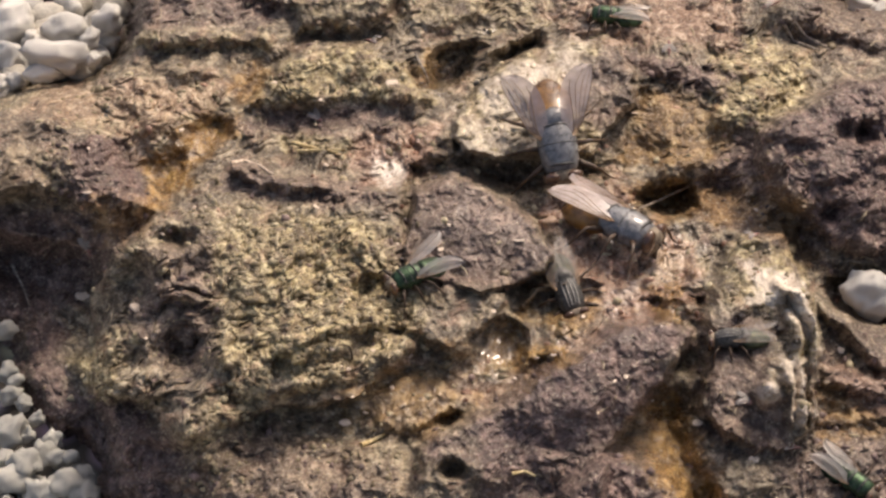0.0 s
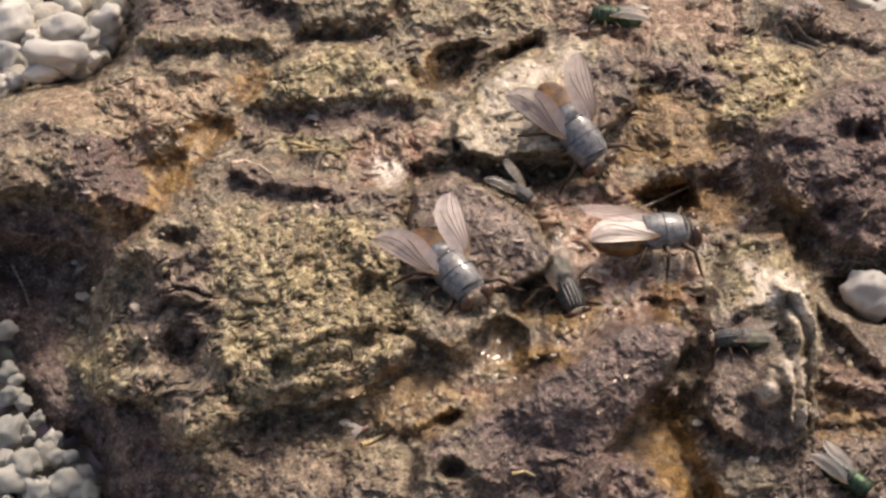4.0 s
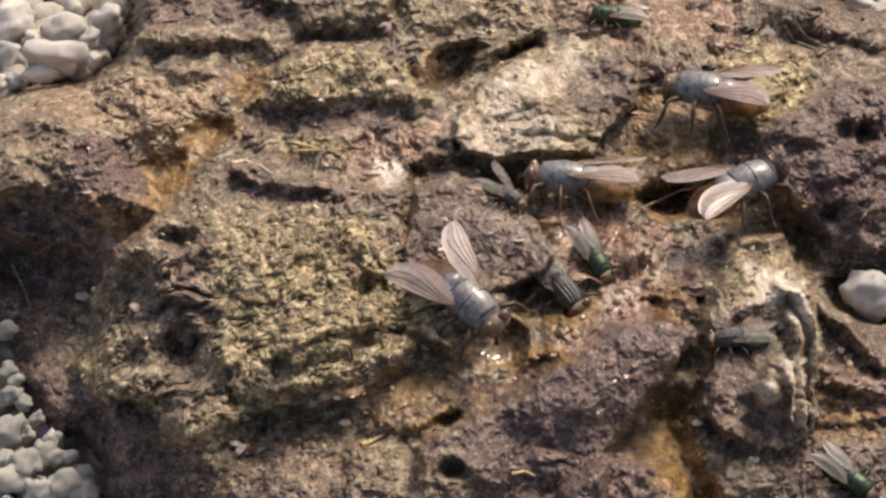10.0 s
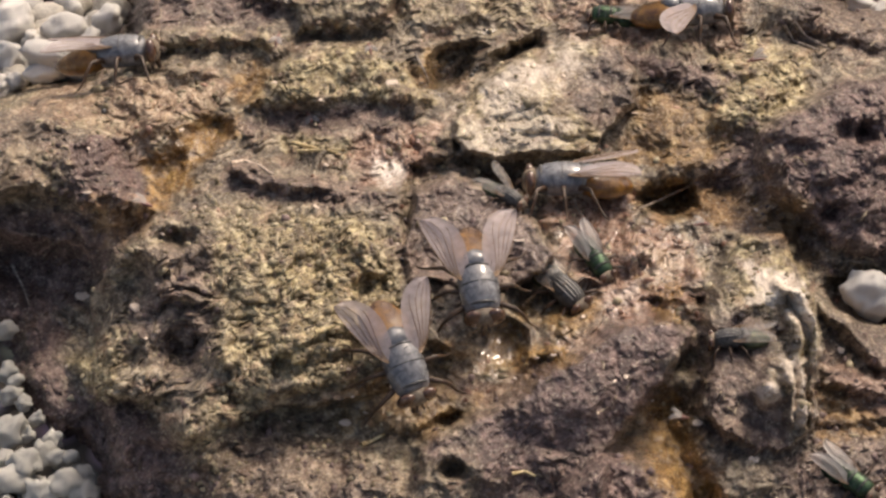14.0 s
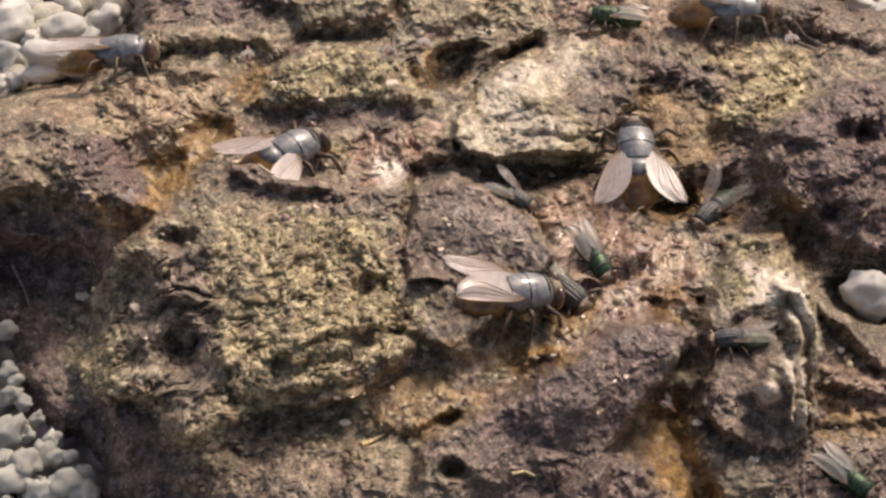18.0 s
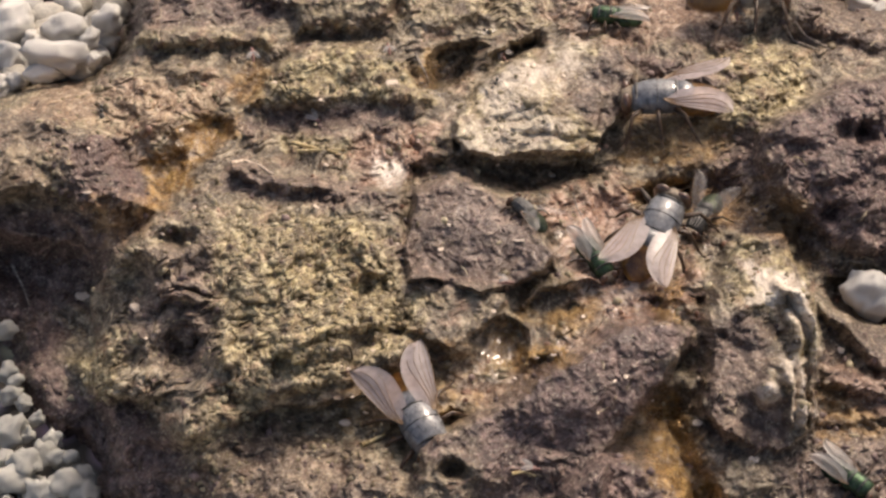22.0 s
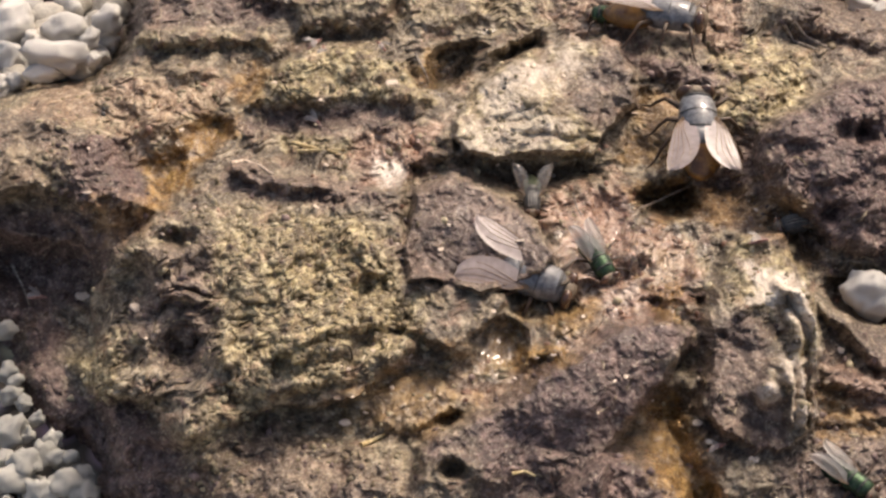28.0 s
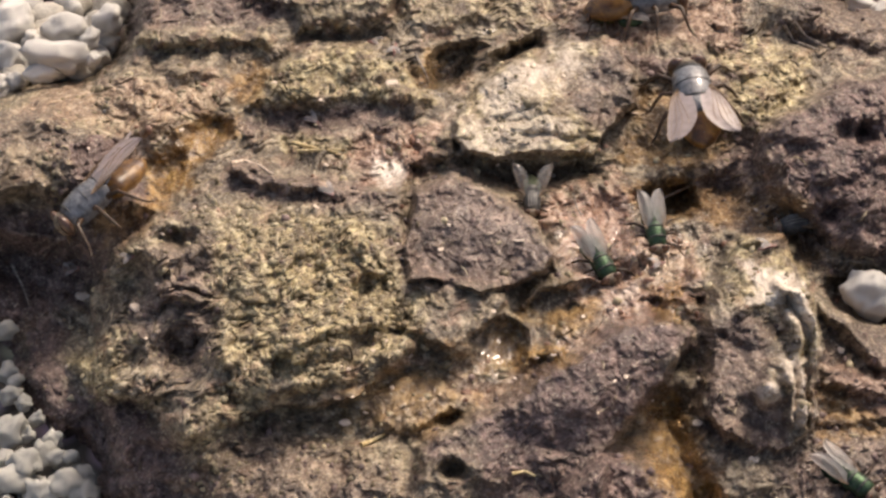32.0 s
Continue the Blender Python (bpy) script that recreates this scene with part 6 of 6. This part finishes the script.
    journey(stone_fly, [(0, 9.6, 65.6, 100, 25), (0.8, 9.6, 65.6, 100, 25), (1.2, 7.2, 19.5, 100, 1), (1.4, 0.3, 12.1, 104), (1.9, 0.3, 12.4, 104), (2.25, 1.1, 12.6, 95), (2.6, 4.5, 14.9, 72), (2.8, 2.9, 12.9, 20, 2),
                        (3.0, -1.4, 9.8, -60), (3.5, -0.7, 8.5, -56), (4.8, 2.5, 2.3, -42), (11.8, 2.5, 2.3, -42), (12.1, 4.0, -0.0, -55), (12.5, -3.2, -1.1, -62),
                        (12.9, -6.0, -3.7, -68), (14.5, -5.9, -4.2, -68), (14.9, -18.6, 18.4, -10, 10), (15.6, -24.0, 19.4, 24), (17.2, -24.0, 19.4, 24), (18.2, -21.0, 20.8, 28), (18.5, -23.3, 20.8, 40, 5),
                        (18.8, -40.0, 65.6, 90, 25), (32, -40.0, 65.6, 90, 25)])
    journey(late_fly, [(0, -40.0, 65.6, -20, 25), (11.2, -40.0, 65.6, -20, 25), (11.5, -1.1, 20.4, -20, 4), (12.0, 4.8, 10.8, -52), (12.5, 4.8, 9.2, -60), (12.9, 4.9, 2.9, -88),
                       (13.6, 4.9, 2.9, -88), (14.0, 4.2, 4.9, -80), (14.5, 2.1, 6.6, -60), (15.0, -10.7, 4.8, -30), (16.4, -12.2, 3.6, -30, 1), (16.7, -6.5, 3.1, -25, 2), (16.9, 1.2, -0.8, -15),
                       (17.05, 4.7, -0.4, -10), (17.3, 6.8, 0.0, 2), (17.7, 8.0, 2.2, 4), (19.7, 9.0, 2.8, 4), (20.0, 9.2, 1.9, 2), (20.5, 14.0, 4.3, 14), (20.75, 19.9, 5.0, 18),
                       (21.0, 22.9, 7.0, 8, 2), (21.3, 25.8, 7.1, 5), (21.7, 30.1, 9.1, 55), (22.0, 27.6, 11.1, 62), (22.5, 29.0, 15.3, 90), (23.1, 29.1, 17.0, 90), (23.5, 29.6, 18.6, 140),
                       (24.1, 29.0, 18.8, 165), (24.5, 34.0, 24.6, 84, 0.5, -9), (25.0, 34.0, 24.4, 92, 0.5, -10), (31.5, 34.0, 24.4, 92, 0.5, -10), (32, 34.0, 28.4, 100, 0.5, -12)])
    journey(edge_fly, [(0, -78.5, 9.2, 0, 20), (4.6, -78.5, 9.2, 0, 20), (5.1, -55.9, 10.4, 4), (7.0, -55.9, 10.4, 4), (7.3, -79.2, 14.6, 60, 20), (12.2, -77.3, 34.4, 20, 20), (12.5, -50.7, 35.3, 14, 2),
                       (12.8, -44.8, 34.1, 6, 0, 0, -18), (19.05, -44.8, 34.1, 6, 0, 0, -18), (19.4, -54.9, 65.6, 60, 25), (32, -54.9, 65.6, 60, 25)])
    journey(passing_fly, [(0, 74.6, -4.0, 170, 25), (16.6, 74.6, -4.0, 170, 25), (17.0, 42.8, -2.2, 150, 2), (17.3, 42.9, -1.1, 150, 2), (17.6, 44.5, 4.8, 100, 5), (18.0, 74.8, 26.3, 20, 25),
                          (28.9, 74.6, -4.0, 180, 25), (29.3, 60.0, -2.9, 180), (30.0, 60.0, -2.9, 180), (30.4, 74.6, -4.0, 180, 25), (32, 74.6, -4.0, 180, 25)])
    journey(crust_green_fly, [(0, -3.7, 4.8, -155), (0.6, -3.7, 4.8, -155), (1.0, -11.4, 6.5, -165, 1), (2.0, -11.6, 9.1, -160), (2.5, -7.1, 14.6, -220), (2.9, -11.9, 63.8, -270, 25), (32, -11.9, 63.8, -270, 25)])
    journey(corner_green_fly, [(0, 51.0, -20.6, -36), (32, 51.0, -20.6, -36)])
    journey(slope_green_fly, [(0, 42.5, 63.8, -100, 25), (4.4, 42.5, 63.8, -100, 25), (5.0, 18.9, 8.6, -52), (5.8, 19.6, 7.0, -54), (12, 19.8, 7.0, -56), (32, 20.4, 6.8, -60)])
    journey(upper_green_fly, [(0, 23.2, 40.1, 176), (32, 23.2, 40.1, 176)])
    journey(gap_green_fly, [(0, 59.0, 63.8, -120, 25), (27.9, 59.0, 63.8, -120, 25), (28.3, 24.0, 14.0, -15), (31.5, 24.4, 14.0, -15), (31.8, 27.6, 10.8, -80), (32, 27.6, 10.8, -80)])
    journey(shade_fly, [(0, 17.8, 63.8, -40, 25), (2.1, 17.8, 63.8, -40, 25), (2.4, 11.6, 15.9, -30), (3.6, 11.6, 15.7, -30), (4.4, 8.1, 15.0, -30), (14.4, 8.1, 15.0, -30), (15.2, 9.4, 14.6, -25), (19.8, 9.4, 14.6, -25), (20.3, 10.8, 12.6, 135), (22.2, 10.8, 13.0, 138), (22.8, 10.6, 13.8, -40), (25.4, 11.4, 14.0, -60), (26.5, 11.7, 15.0, -90), (32, 11.7, 15.0, -90)])
    journey(knoll_fly, [(0, 37.3, -3.4, 184), (19.3, 37.3, -3.4, 184), (19.6, 47.3, 3.3, 60, 6), (20.0, 73.8, 18.4, 40, 25), (32, 73.8, 18.4, 40, 25)])
    journey(cave_fly, [(0, 16.0, 3.4, -70), (4.5, 16.0, 3.4, -64), (6, 15.2, 3.6, -55), (10, 15.2, 3.6, -50), (19.7, 15.8, 2.8, -35), (20.1, 31.4, -50.2, -60, 25), (32, 31.4, -50.2, -60, 25)])
    journey(pit_fly, [(0, 73.8, 18.4, 200, 25), (17.5, 73.8, 18.4, 200, 25), (17.9, 36.5, 13.6, 220), (18.6, 34.2, 12.4, 235), (22.3, 34.2, 12.4, 235), (22.8, 38.9, 12.9, 210), (23.3, 38.9, 12.9, 200), (23.9, 46.6, 10.6, 190, 1.2), (32, 46.9, 10.6, 190, 1.2)])


    journey(gnats[0], [(0, -46.8, 7.7, -80), (0.5, -50.5, 7.0, -40, 2), (2.0, -48.2, 7.0, 80), (3.5, -47.4, 5.5, 30), (7, -50.3, 4.8, 30), (12.8, -39.1, 13.2, 0), (19.0, -41.2, 13.6, -50), (20.0, -38.9, 11.4, 10), (25, -51.7, -0.0, 0, 2), (28, -53.6, 0.3, 0, 1), (31, -48.4, 4.2, 20), (32, -48.8, 4.8, 20)])
    journey(gnats[1], [(0, -16.9, 25.1, -30), (6, -17.2, 24.9, -30), (13.0, -18.1, 25.4, 120), (13.4, -18.1, 25.4, 120), (19, -17.2, 25.1, -30), (32, -17.3, 24.7, -30)])
    journey(gnats[2], [(0, 45.6, 39.4, 20, 3), (1.0, 9.0, 25.1, 60, 4), (2.0, -16.5, 25.1, -40), (3.0, 51.3, 41.1, 60, 2), (9.0, 45.5, 37.8, 60, 2), (13, 41.9, 32.0, 200, 1), (19.0, 48.0, 35.7, 90, 3), (23, 39.3, 39.8, 90, 2), (28, 41.0, 8.5, 10), (32, 42.1, 7.7, 10)])
    journey(gnats[3], [(0, -9.8, 36.1, 160), (8, -10.2, 35.9, 150), (9.0, -12.0, 35.1, 130), (20, -7.4, 33.8, 100, 2), (32, -9.6, 35.9, 160)])
    journey(gnats[4], [(0, 43.8, -17.4, 0), (2.5, 26.3, -16.7, 30, 2), (9, 46.3, 4.8, 60, 4), (13, 32.2, -13.9, 10), (19.0, 26.5, -12.2, -40), (22, 11.1, -20.4, 0, 1), (28.5, 34.9, -16.0, 20), (32, 28.1, 5.5, 20)])
    journey(gnats[5], [(0, 38.4, -11.8, 0), (7, -25.7, -18.0, 30, 2), (13, -24.7, -17.0, 20), (17, -14.5, 37.8, 20), (19.0, 9.5, 34.4, 130), (21, 9.9, 34.4, 130), (30, -23.9, 36.1, 10), (32, -14.7, 14.6, -30)])
    journey(gnats[6], [(0, 40.3, 9.2, 30), (9, 38.3, 12.3, 30), (15, 32.7, 7.7, 0, 3), (24, -7.0, 0.3, 0, 3), (30, -48.9, -6.9, 0, 2), (32, -39.9, 5.5, 30, 2)])
    journey(gnats[7], [(0, 30.9, 31.2, 90, 8), (3, 50.5, 40.3, 60, 2), (10, -7.4, 37.8, 60, 1), (20, -26.9, 32.8, 100, 3), (32, -6.6, 34.9, 80)])
    journey(ledge_ant, [(0, -45.5, 25.9, 80), (10, -45.5, 27.1, 70), (19, -46.1, 25.9, 100), (32, -45.7, 26.5, 80)])
    journey(block_ant, [(0, 5.1, 30.4, 30), (12, 4.2, 31.8, 60), (19, 5.1, 30.4, 60), (22.5, 7.2, 29.6, 70), (32, 8.5, 29.6, 95)])
    beat(block_fly, [(0.9, 1.2), (4.2, 4.9), (5.2, 11.4, -8, -6), (11.8, 12.3), (12.75, 13.1), (13.3, 17.5, -12, 45), (17.75, 18.1), (18.3, 21.8, -14), (22.0, 23.9), (24.1, 32, -16)])
    beat(ledge_fly, [(4.6, 5.0), (5.2, 6.2, 14), (6.4, 6.75), (7.0, 11.4, 14), (11.65, 12.4), (15.6, 16.35), (16.7, 23.0, 16), (23.3, 24.3), (30.2, 31.3), (31.5, 32, -7)])
    beat(roaming_fly, [(6.0, 6.8), (14.4, 15.2), (19.2, 20.1), (23.0, 24.1, -13, -8), (24.3, 24.6), (26.0, 27.0), (28.7, 29.4)])
    beat(stone_fly, [(0.8, 1.15), (1.4, 2.5, -10), (2.7, 2.95), (12.1, 12.8), (14.6, 15.4), (15.7, 18.1, -12, 21), (18.3, 19.2)])
    beat(late_fly, [(11.1, 11.8), (12.5, 12.8), (13.0, 14.3, 9), (14.6, 15.2), (16.3, 16.8), (17.0, 20.4, 4, -16), (20.7, 21.6), (23.4, 23.6), (23.75, 24.1, -8, 12), (24.3, 24.5)])
    beat(edge_fly, [(4.5, 5.0), (7.05, 7.6), (12.1, 12.75), (19.1, 19.8)])
    beat(passing_fly, [(16.5, 17.9), (28.8, 29.2), (30.1, 30.6)])


motions()
